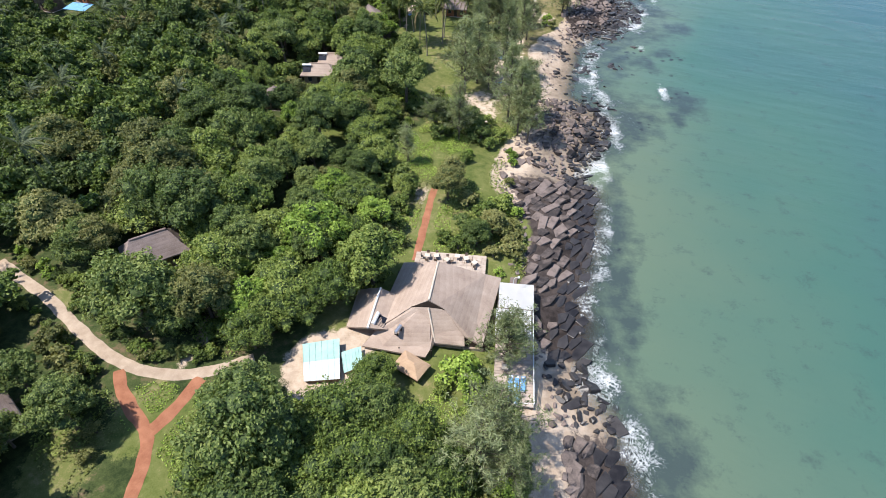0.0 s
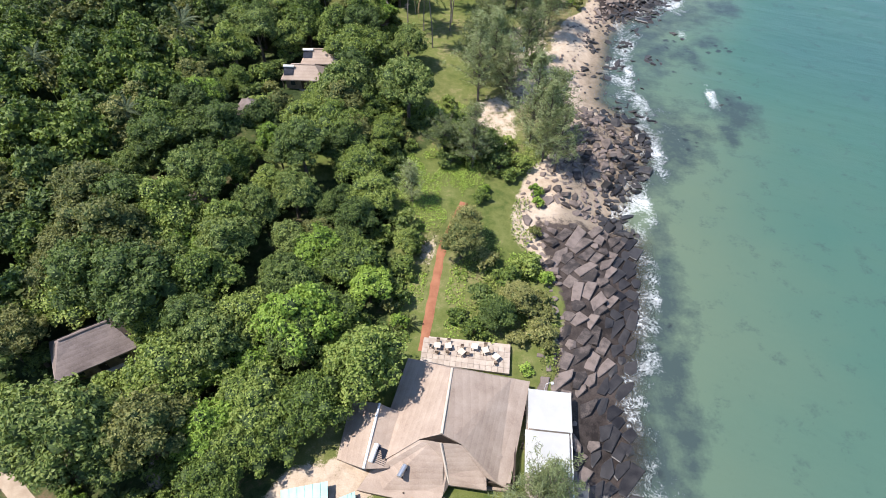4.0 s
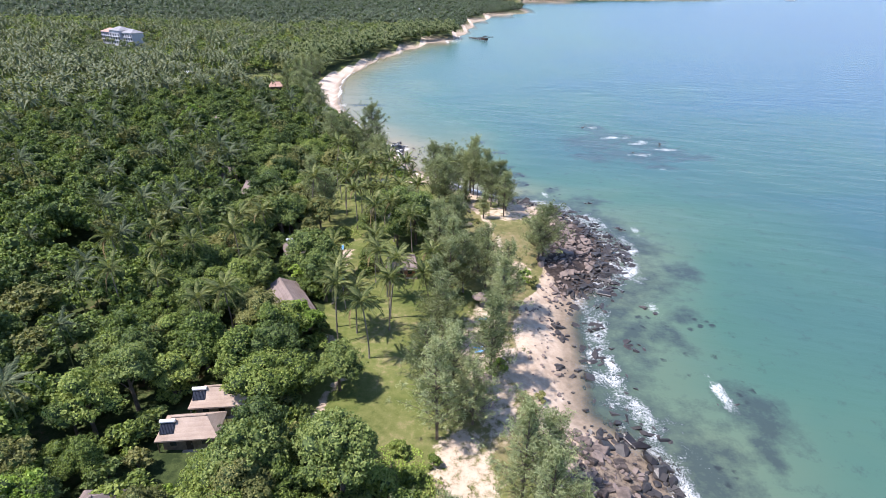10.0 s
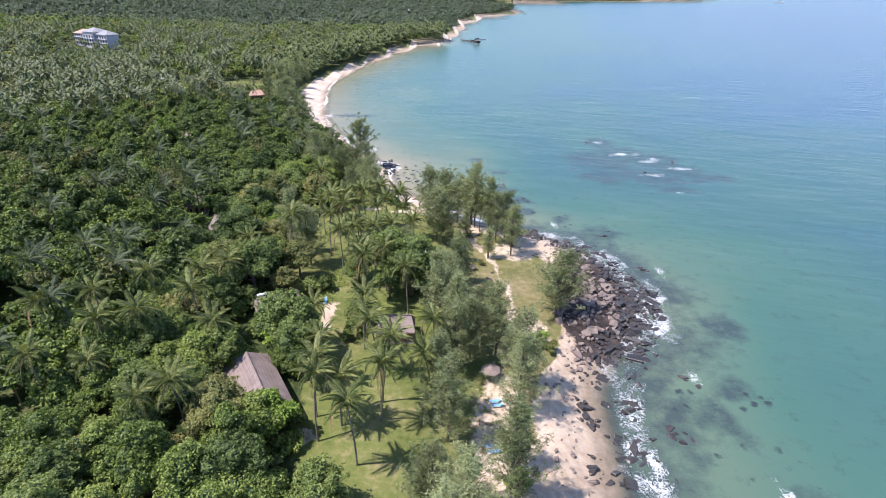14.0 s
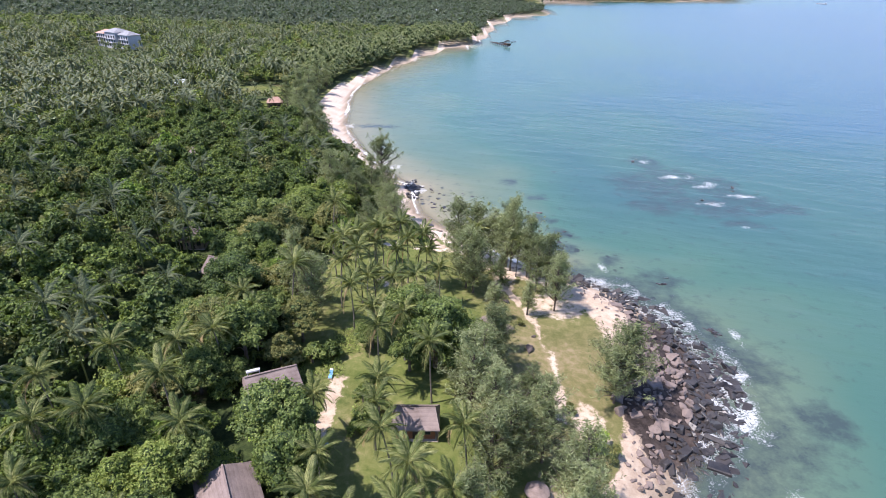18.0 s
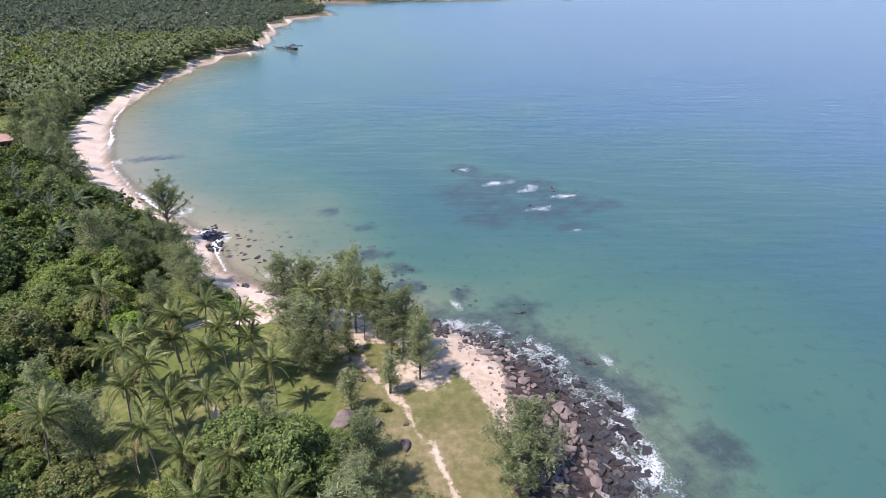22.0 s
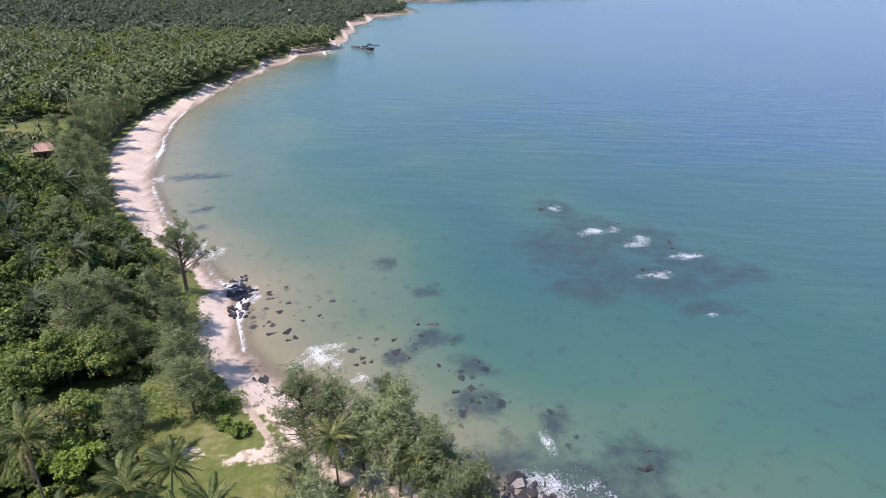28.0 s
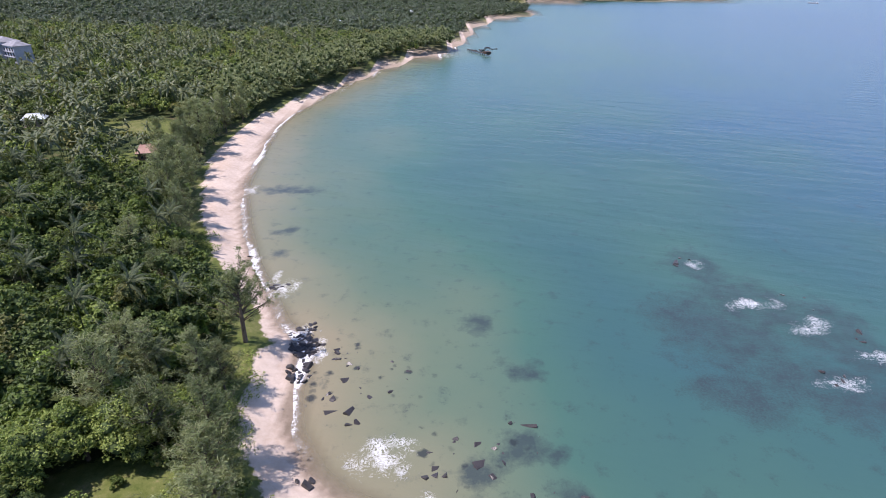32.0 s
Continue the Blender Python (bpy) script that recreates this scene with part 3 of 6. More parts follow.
def swell(x, y):
    return 0.05 * wave(x, y, 9) + 0.06 * wave(x * 0.4, y, 17, 1.0)


me, wx, wy = sheet("sea", xs, ys, swell, M_WATER, lambda x, y: sea_way(x, y) > -6)
off = sea_way(wx, wy)
WEED = [(44, 128, 5, 8), (42, 120, 3, 4), (13, 294.5, 3.6, 4.2), (19.3, 279, 3.6, 3.4), (16.5, 260, 4.2, 4.2), (22, 259, 2.2, 3.2), (10.5, 256, 4.2, 3.4), (23, 250, 4, 3), (21, 240, 5, 4), (32, 234, 4, 4), (42, 223, 5, 6), (40, 205, 4, 8),
        (44, 158, 4, 4), (38, 150, 4, 5), (20, 228, 8, 4), (26, 112, 3, 12), (22, 60, 2.4, 14), (23.5, 85, 2.6, 12), (24, 36, 5, 8), (31, 150, 4, 9), (37, 170, 5, 6), (46, 192, 6, 7),
        (-42, 372, 12, 4), (-37, 339, 3, 3), (52, 176, 5, 5), (8, 247, 4, 4), (-34, 326, 2, 3)]
REEF = [(70, 319, 9, 9), (74, 301, 13, 13), (62, 290, 13, 16), (84, 292, 12, 11), (90, 280, 9, 8), (74, 273, 14, 10), (79, 257, 8, 5), (58, 272, 9, 7), (96, 270, 12, 5)]
STONES = [(6, 260, 9, 7), (15, 261, 8, 8), (20, 250, 10, 8), (6, 251, 7, 5), (22, 238, 12, 7), (-1, 277, 9, 8), (-11, 285, 7, 8), (-16, 274, 6, 8), (34, 232, 8, 8), (46, 150, 7, 12), (44, 130, 6, 10), (36, 150, 8, 14)]
BREAK = [(18.6, 73, 1.9, 10), (15.8, 60, 1.8, 5), (16.5, 46.5, 3.6, 4.5), (20, 36, 3, 5), (22, 97, 2, 5), (26, 112, 2.2, 8), (25, 128, 2, 8), (24, 141, 1.6, 8), (23, 134, 2.5, 4), (40.5, 133, 1.5, 5), (39, 160, 1.8, 3), (31, 171, 3.5, 5), (36, 180, 3.5, 6), (40, 186, 3, 6), (38, 196, 2.6, 6), (35, 206, 2.2, 5), (27, 219, 3, 2.5), (-4.5, 259, 6, 4.4), (-1, 262, 3.2, 1.1), (2, 251, 2.4, 2), (-18.5, 285, 2.2, 6),
         (-22, 292, 2, 4), (-30, 309, 2, 5), (-33, 313, 1.6, 4), (70, 320, 2.6, 3.4), (75, 301, 8, 3), (85, 294, 4.5, 3), (81, 291, 6, 2.4), (90.5, 282, 7, 2.2), (76.5, 274, 7.5, 2.2), (78, 256, 2.6, 1.2), (-27.5, 309.5, 1.2, 3), (29.3, 230, 1.0, 5), (49, 200, 1.3, 5), (16, 225, 3, 1.5),
         (-62, 393, 2, 6), (-55, 372, 2, 5), (-66, 420, 2, 7), (-69, 450, 3, 8), (-50, 560, 5, 12), (-34, 610, 5, 12), (20, 718, 12, 3), (24, 163, 2.5, 3), (25, 154, 2, 3)]
rocky_side = smooth(236, 222, wy)
deep = (0.04 + 0.14 * rocky_side) + (0.20 - 0.06 * rocky_side) * smooth(0, 34, off) + 0.20 * smooth(24, 85, off) + 0.20 * smooth(60, 260, off) + 0.36 * smooth(130, 600, off)
deep = deep + 0.15 * smooth(6, 44, wx) * smooth(212, 240, wy) * smooth(110, 40, off)
deep = deep + 0.07 + 0.05 * wave(wx, wy, 45, 3.0) * smooth(5, 40, off)
give(me, "deep", np.clip(deep, 0, 1))
weed = np.zeros(wx.shape)
for cx, cy, rx, ry in WEED:
    weed = np.maximum(weed, smooth(1.5, 0.3, np.hypot((wx + 1.5 * wave(wx, wy, 7, 8.0) - cx) / rx, (wy + 1.5 * wave(wx, wy, 7, 9.0) - cy) / ry)))
wide = 9 + 13 * smooth(100, 122, wy)
fringe = smooth(wide, 3.0, off + 3.5 * wave(wx, wy, 14, 6.0)) * smooth(232, 222, wy) * 1.0
give(me, "weed", np.maximum(weed * 1.0, fringe))
bend_x, bend_y = wx + 3.0 * wave(wx, wy, 13, 8.0), wy + 3.0 * wave(wx, wy, 13, 9.0)
reef, stones = np.zeros(wx.shape), np.zeros(wx.shape)
for cx, cy, rx, ry in REEF:
    reef = np.maximum(reef, smooth(1.5, 0.4, np.hypot((bend_x - cx) / rx, (bend_y - cy) / ry)))
for cx, cy, rx, ry in STONES:
    stones = np.maximum(stones, 0.85 * smooth(1.3, 0.3, np.hypot((wx - cx) / rx, (wy - cy) / ry)))
give(me, "reef", 1.1 * reef)
give(me, "stones", np.maximum(stones, 0.55 * fringe))
foam = np.zeros(wx.shape)
for cx, cy, rx, ry in BREAK:
    foam = np.maximum(foam, 0.86 * smooth(1.8, 0.10, np.hypot((wx - cx) / rx, (wy - cy) / ry)))
calm = smooth(121, 127, wy) * smooth(164, 158, wy)
cove_wash = 1.45 * smooth(2.0, 0.3, np.abs(off - 0.8 - 0.5 * wave(wx, wy, 12, 4.0))) * (0.80 + 0.4 * wave(wx, wy, 25, 5.0))
reach = 3.7 + 0.7 * smooth(96, 120, wy) + 3.6 * smooth(160, 172, wy) + 1.0 * smooth(34, 20, wy)
wash = np.where(wy < 228, (0.72 - 0.06 * smooth(80, 60, wy) - 0.12 * calm) * smooth(230, 221, wy) * smooth(reach, 0.4 * reach, np.abs(off - 0.45 * reach - 4.0 * calm)) * (0.9 + 0.3 * wave(wx, wy, 9, 2.0)), cove_wash)
wash = np.maximum(wash, 0.40 * smooth(18, 6, off) * smooth(90, 120, wy) * smooth(228, 212, wy) * (0.6 + 0.6 * wave(wx, wy, 8, 7.0)))
give(me, "foam", np.clip(np.maximum(foam, wash) + 0.06 * smooth(9, 1, off), 0, 1.4))
give(me, "body", np.clip(0.05 + 0.95 * smooth(-0.4, 4.5, off), 0, 1))
tagged(new("water", me), "green turbid sea with foam along dark rocks", "sea", kind="structure")

# ---------------------------------------------------------------- shore rocks
rng = np.random.default_rng(11)


def rock_arrays(kind):
    """An angular broken block: the hull of a few points, flat for slabs."""
    bm = bmesh.new()
    if kind == "plank":
        dip = rng.uniform(-0.08, 0.08, 2)
        for sx, sy in ((-1, -1), (1, -1), (1, 1), (-1, 1)):
            x, y = sx * rng.uniform(0.72, 1.10), sy * rng.uniform(0.60, 1.08)
            for z, w in ((-0.6, 1.02), (0.22, 1.0), (0.40, 0.86)):
                bm.verts.new((x * (1 - 0.5 * (1 - w)), y * w, z + x * dip[0] + y * dip[1]))
    elif kind == "slab":
        n = int(rng.integers(5, 8))
        dip = rng.uniform(-0.1, 0.1, 2)
        for k in range(n):
            a = 2 * math.pi * (k + rng.uniform(-0.28, 0.28)) / n
            r = rng.uniform(0.9, 1.12)
            x, y = r * math.cos(a), r * math.sin(a) * 0.95
            for z, w in ((-0.5, 1.0), (0.25, 1.0), (0.42, 0.88)):
                bm.verts.new((x * w, y * w, z + x * dip[0] + y * dip[1]))
    for _ in range(17 if kind == "block" else 0):
        v = Vector(rng.normal(size=3)).normalized() * rng.uniform(0.82, 1.0)
        bm.verts.new((v.x, v.y, v.z * 0.8))
    r = bmesh.ops.convex_hull(bm, input=bm.verts[:])
    bmesh.ops.delete(bm, geom=[g for g in r["geom_interior"] if isinstance(g, bmesh.types.BMVert)], context="VERTS")
    bmesh.ops.triangulate(bm, faces=bm.faces[:])
    bm.verts.index_update()
    vs = np.array([v.co[:] for v in bm.verts])
    fs = np.array([[v.index for v in f.verts] for f in bm.faces])
    bm.free()
    return vs, fs


def slab_at(x, y):
    """Where the shore is one shelf of jointed slabs."""
    inner = float(along(BELT, y)) + 0.2 + 4.3 * float(smooth(74, 92, y))
    return float((smooth(46, 50, y) * smooth(95, 84, y) + smooth(40, 34, y) * smooth(16, 22, y) * smooth(10.5, 12, x) + smooth(164, 168, y) * smooth(210, 202, y) * smooth(7.5, 6.0, x - along(BELT, y))) * smooth(inner, inner + 1.5, x + 1.2 * float(wave(x, y, 6, 1.0))))


ROCKS = [rock_arrays("plank" if k < 5 else "slab" if k < 8 else "block") for k in range(16)]
ROCK_ME = [[mesh_np("rock", v, [f], m) for v, f in ROCKS] for m in (M_ROCK, M_WET)]
rows = []
for y in np.arange(6, 228, 1.0):
    x0, x1 = float(along(BELT, y)) - 0.6, float(along(SHORE, y)) + 3.0 + (6.0 if 122 < y < 163 else 3.5 if 165 < y < 215 else 0.0)
    for x in np.arange(x0, x1, 1.0):
        px, py = x + rng.uniform(-0.5, 0.5), y + rng.uniform(-0.5, 0.5)
        pool = float(wave(px, py, 7, 2.0))
        if slab_at(px, py) > 0.5:
            continue
        f = (px - x0) / max(x1 - x0, 1)
        packed = 99 < py < 125 or py > 161
        if (pool > (0.75 if packed else 0.42) - 0.75 * (124 < py < 160) and rng.random() > 0.2) or rng.random() > (0.7 if packed else 0.62) + 0.3 * f:
            continue
        size = float(np.clip(rng.lognormal(-0.58, 0.44), 0.2, 1.35)) * (0.75 + 0.4 * f)
        rows.append((px, py, size, 0.0, out_at(px, py)))
# the shelf: long slabs side by side, all dipping one way
BED = radians(57)
for j in np.arange(-20, 70):
    u = rng.uniform(0, 3)
    while u < 110:
        length = float(np.clip(rng.lognormal(1.10, 0.35), 1.5, 5.2))
        du, dv = u + length / 2, j * 1.40 + rng.uniform(-0.38, 0.38)
        px, py = du * math.cos(BED) - dv * math.sin(BED), 10 + du * math.sin(BED) + dv * math.cos(BED)
        u += length * rng.uniform(0.86, 1.06) + 0.05
        if 16 < py < 97 and slab_at(px, py) > 0.5 and out_at(px, py) < 1.2:
            rows.append((px, py, length / 2, 2.0, out_at(px, py)))
for j, y in enumerate(np.arange(163, 211, 1.15)):
    for x in np.arange(6, 30, 1.15):
        px, py = x + 0.6 * (j % 2) + rng.uniform(-0.4, 0.4), y + rng.uniform(-0.4, 0.4)
        if slab_at(px, py) > 0.5 and out_at(px, py) < 1.5 and rng.random() < 0.92:
            rows.append((px, py, float(np.clip(rng.lognormal(-0.52, 0.36), 0.3, 1.2)), 1.0 if rng.random() < 0.6 else 0.0, out_at(px, py)))
for cx, cy, r, n in ((31, 167, 4, 12), (37, 180, 4, 14), (41, 188, 4, 12), (44, 200, 3, 8), (29, 146, 3, 7), (26, 136, 3, 8), (23, 155, 3, 8), (-21, 286, 3.0, 60), (-20, 279, 3, 26), (-22.5, 291, 2.5, 20), (-13, 283, 2.5, 12), (-22, 293, 1.6, 8), (-8, 274, 9, 18), (8, 256, 7, 18), (16, 262, 6, 12), (18, 246, 8, 18), (-31, 309, 2, 5), (-15, 254.5, 1.2, 3),
                     (69, 320, 4, 7), (84, 302, 6, 7), (92, 285, 5, 7), (78, 276, 4, 5), (40, 130, 2, 3), (38, 160, 2, 3), (-12, 250, 1, 2), (-41, 322, 3, 4), (24, 222, 4, 10), (30, 216, 3, 10), (20, 224, 3, 7), (43, 222, 3, 5), (33, 174, 4, 12), (56, 752, 8, 14), (66, 770, 8, 10)):
    for _ in range(n):
        a, d = rng.uniform(0, 2 * math.pi), r * math.sqrt(rng.random())
        px, py = cx + d * math.cos(a), cy + d * math.sin(a)
        rows.append((px, py, rng.uniform(0.35, 1.0) * (2.5 if cy > 700 else 1), 0.0, out_at(px, py)))
for _ in range(260):
    y = rng.uniform(76, 228)
    x = along(BELT, y) - rng.uniform(0.5, 6)
    if x > along(VEG, y) + 0.5:
        rows.append((float(x), y, rng.uniform(0.15, 0.5), 0.0, -9))
rng.shuffle(rows)
bulk_v, bulk_f, bulk_m, base = [], [], [], 0
order = sorted(rows, key=lambda r: -(r[2] * (1.0 if 25 < r[1] < 130 else 0.55)))
for k, (px, py, size, slabs, out) in enumerate(order):
    kind = int(rng.integers(0, 8)) if slabs > 0.4 or rng.random() < 0.45 else int(rng.integers(8, 16))
    wet = 1 if out > -3.0 + 1.2 * float(wave(px, py, 5)) else 0
    g = max(hz(px, py), -0.3 if out < 4 else -0.12 * size - 0.2)
    flat = rng.uniform(0.5, 0.85) if slabs < 0.4 else rng.uniform(0.30, 0.48)
    turn = rng.uniform(0, 6.3) if slabs < 0.4 else radians(62) + rng.normal() * 0.3
    s = Vector((size * (rng.uniform(0.9, 1.6) if slabs < 0.4 else rng.uniform(1.0, 2.1)), size * rng.uniform(0.6, 1.0), size * flat * (1.0 if out < 2 else 0.75)))
    tilt = 0.07 if slabs > 0.4 else 0.3
    if slabs > 1.5:
        kind, turn, tilt = int(rng.integers(0, 9)), BED + rng.normal() * 0.13, 0.06
        s = Vector((size * rng.uniform(0.85, 1.05), rng.uniform(0.68, 1.06), rng.uniform(0.26, 0.52) * (0.6 if wet else 1.0)))
    m = Matrix.LocRotScale((px, py, g + s.z * 0.28), Euler((rng.normal() * tilt, rng.normal() * tilt, turn)), s)
    if k < 295:
        ob = new("boulder", ROCK_ME[wet][kind])
        ob.matrix_basis = m
        tagged(ob, "wet dark broken rock in the surf" if wet else "grey-brown angular rock slab on the shore" if kind < 8 else "grey-brown rounded boulder on the shore", "rock", "shore rocks")
    else:
        v, f = ROCKS[kind]
        mm = np.array(m)
        bulk_v.append(v @ mm[:3, :3].T + mm[:3, 3])
        bulk_f.append(f + base)
        bulk_m.append(np.full(len(f), wet))
        base += len(v)
tagged(new("loose_rocks", mesh_np("loose_rocks", np.concatenate(bulk_v), [np.concatenate(bulk_f)], [M_ROCK, M_WET], np.concatenate(bulk_m))),
       "many smaller dark rocks strewn along the shore", "rocks", kind="stuff")


def lawn_rock(x, y, s, turn):
    v, f = ROCKS[(int(abs(x * 7)) % 8) + 8]
    ob = new("lawn_boulder", mesh_np("lawn_boulder", v, [f], M_ROCK))
    ob.matrix_basis = Matrix.LocRotScale((x, y, hz(x, y) + s * 0.25), Euler((0.1, -0.2, turn)), (s * 1.3, s * 0.8, s * 0.75))
    tagged(ob, "dark weathered boulder lying on the lawn", "rock", "lawn boulders")


for row in ((-2.8, 198.6, 2.0, 0.6), (0.8, 196.4, 1.8, 0.2), (4.8, 190.5, 1.1, 1.2), (6.3, 194.8, 0.5, 0.4), (2.5, 208, 0.8, 2.0), (-6, 228, 0.5, 1), (-2, 194, 1.2, 2.2), (-47, 213, 1.6, 0.8), (-1.5, 208.5, 0.7, 0.3)):
    lawn_rock(*row)


# ---------------------------------------------------------------- paths
def ribbon(name, pts, wide, mat, label, lift=0.06):
    """A path that follows the ground, with uneven edges."""
    fine = []
    for (ax, ay), (bx, by) in zip(pts, pts[1:]):
        n = max(2, int(math.hypot(bx - ax, by - ay) / 0.8))
        fine += [(ax + (bx - ax) * k / n, ay + (by - ay) * k / n) for k in range(n)]
    fine.append(pts[-1])
    for _ in range(3):
        fine = [fine[0]] + [((a[0] + 2 * b[0] + c[0]) / 4, (a[1] + 2 * b[1] + c[1]) / 4) for a, b, c in zip(fine, fine[1:], fine[2:])] + [fine[-1]]
    bm, last = bmesh.new(), None
    for k, (x, y) in enumerate(fine):
        a, b = fine[max(k - 1, 0)], fine[min(k + 1, len(fine) - 1)]
        d = Vector((b[0] - a[0], b[1] - a[1])).normalized()
        row = []
        for side in (-1, -0.5, 0, 0.5, 1):
            w = wide / 2 * side * (1 + 0.14 * float(wave(x * 2 + side * 9, y * 2, 3)))
            qx, qy = x - d.y * w, y + d.x * w
            row.append(bm.verts.new((qx, qy, hz(qx, qy) + (lift if abs(side) < 1 else lift * 0.3))))
        if last:
            for s in range(4):
                bm.faces.new((last[s], row[s], row[s + 1], last[s + 1]))
        last = row
    bmesh.ops.recalc_face_normals(bm, faces=bm.faces[:])
    ob = part(name, bm, mat)
    tagged(ob, label, "path", kind="structure")


for k, line in enumerate(RED_PATHS):
    ribbon("path_red", line, (1.6, 1.6, 1.25)[k], M_REDPATH, "red laterite footpath between green plants")
for line in ROADS:
    ribbon("path_pale", line, 1.65, M_SANDPATH, "pale sandy garden road curving through the trees")
ribbon("path_sand", TRACKS[0], 1.3, M_SANDPATH, "pale sandy footpath to the shore")
ribbon("path_sand", TRACKS[2], 1.2, M_SANDPATH, "pale sandy footpath to the shore")

# ---------------------------------------------------------------- plants: shapes
rng = np.random.default_rng(5)


def leaves_on(centres, normals, size, rng, long=1.45, jitter=0.75):
    """One bent diamond leaf clump at each place: arrays of verts and quads."""
    n = len(centres)
    nor = normals + rng.normal(scale=jitter, size=(n, 3))
    nor /= np.linalg.norm(nor, axis=1, keepdims=True)
    a = np.cross(nor, rng.normal(size=(n, 3)))
    a /= np.linalg.norm(a, axis=1, keepdims=True)
    b = np.cross(nor, a)
    s = size * rng.uniform(0.6, 1.25, (n, 1))
    v = np.stack([centres + a * s * long * 0.5, centres + b * s * 0.42 + nor * s * 0.1, centres - a * s * long * 0.5, centres - b * s * 0.42 + nor * s * 0.1], 1).reshape(-1, 3)
    return v, np.arange(4 * n).reshape(-1, 4)


def lobes(rng, n, wide, tall):
    """Balls that make up a crown: (x, y, z, r), the crown's foot at z 0."""
    out = []
    for k in range(n):
        a, d = k * 2.4 + rng.uniform(-0.5, 0.5), math.sqrt((k + 0.3) / n) * rng.uniform(0.85, 1.1)
        z = tall * (0.30 + 0.48 * (1 - d * d)) * rng.uniform(0.6, 1.3)
        out.append((wide * 0.72 * d * math.cos(a), wide * 0.72 * d * math.sin(a), z, wide * rng.uniform(0.16, 0.40) * (1.25 if n < 10 else 0.92)))
    return out


def crown_arrays(rng, wide, tall, count, size, nlobes=13, sub=2, tufts=16):
    """Leaves gathered in tufts over the lobes of a crown, with balls inside coloured dark as shade."""
    ls = lobes(rng, nlobes, wide, tall)
    area = np.array([r * r for *_, r in ls])
    pick = rng.choice(len(ls), count, p=area / area.sum())
    way = rng.normal(size=(len(ls), tufts, 3))
    way[..., 2] = np.where(rng.random(way.shape[:2]) < 0.82, np.abs(way[..., 2]), way[..., 2])
    way /= np.linalg.norm(way, axis=2, keepdims=True)
    lift = rng.uniform(0.80, 1.16, (len(ls), tufts, 1))
    own = rng.integers(0, tufts, count)
    c = np.array([l[:3] for l in ls])[pick]
    r = np.array([l[3] for l in ls])[pick][:, None]
    d = way[pick, own]
    nor = rng.normal(size=(count, 3)) + 0.9 * d + np.array([0, 0, 0.4])
    nor /= np.linalg.norm(nor, axis=1, keepdims=True)
    cen = c + (d * lift[pick, own] + nor * 0.33 * rng.uniform(0.55, 1.1, (count, 1))) * r * np.array([1, 1, 0.82])
    skin = rng.random((count, 1)) < 0.38
    cen = np.where(skin, c + nor * r * rng.uniform(0.78, 1.0, (count, 1)) * np.array([1, 1, 0.82]), cen)
    v, f = leaves_on(cen, nor + np.array([0, 0, 0.3]), size, rng, jitter=0.55)
    tv, tf, n = [v], [], len(v)
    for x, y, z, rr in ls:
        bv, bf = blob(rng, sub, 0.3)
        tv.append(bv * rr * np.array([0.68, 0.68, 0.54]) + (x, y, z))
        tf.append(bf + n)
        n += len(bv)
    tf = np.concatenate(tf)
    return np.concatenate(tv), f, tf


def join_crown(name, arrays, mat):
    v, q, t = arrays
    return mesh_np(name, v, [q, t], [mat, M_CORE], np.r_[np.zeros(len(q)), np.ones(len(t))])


def trunk_mesh(rng, tall, r0, spread_r, limbs=5):
    bm = bmesh.new()
    lean = rng.uniform(-0.06, 0.06, 2) * tall
    pts = [(0, 0, -0.6), (lean[0] * 0.2, lean[1] * 0.2, tall * 0.3), (lean[0] * 0.7, lean[1] * 0.7, tall * 0.65), (lean[0], lean[1], tall)]
    tube(bm, pts, [r0 * 1.3, r0, r0 * 0.75, r0 * 0.3], 7)
    for k in range(limbs):
        a, f = k * 2.4 + rng.uniform(0, 1), rng.uniform(0.4, 0.75)
        p = Vector(pts[2]) * f / 0.65
        e = p + Vector((math.cos(a) * spread_r, math.sin(a) * spread_r, tall * rng.uniform(0.25, 0.4)))
        tube(bm, [p, p.lerp(e, 0.5) + Vector((0, 0, 0.3)), e], [r0 * 0.45, r0 * 0.3, r0 * 0.1], 5)
    me = bpy.data.meshes.new("trunk")
    bm.to_mesh(me)
    bm.free()
    me.materials.append(M_BARK)
    return me


def make_tree(kind, mat, label, wide, tall, stem, count, size, nlobes=13):
    """A tree at the origin: stem metres of trunk below the crown."""
    t = thing(kind, Matrix(), label, "tree")
    part("trunk", trunk_mesh(rng, stem + tall * 0.5, 0.14 + 0.02 * tall, wide * 0.4), M_BARK, t)
    part("crown", join_crown("crown", crown_arrays(rng, wide, tall, count, size, nlobes), mat), mat, t, at=pose(0, 0, stem))
    return t


def rib_at(length, droop, f):
    """A point of an arching rib: out and up, then over and down."""
    return length * f * (1 - 0.22 * droop * f), length * (0.40 * f - (0.38 + droop) * f * f)


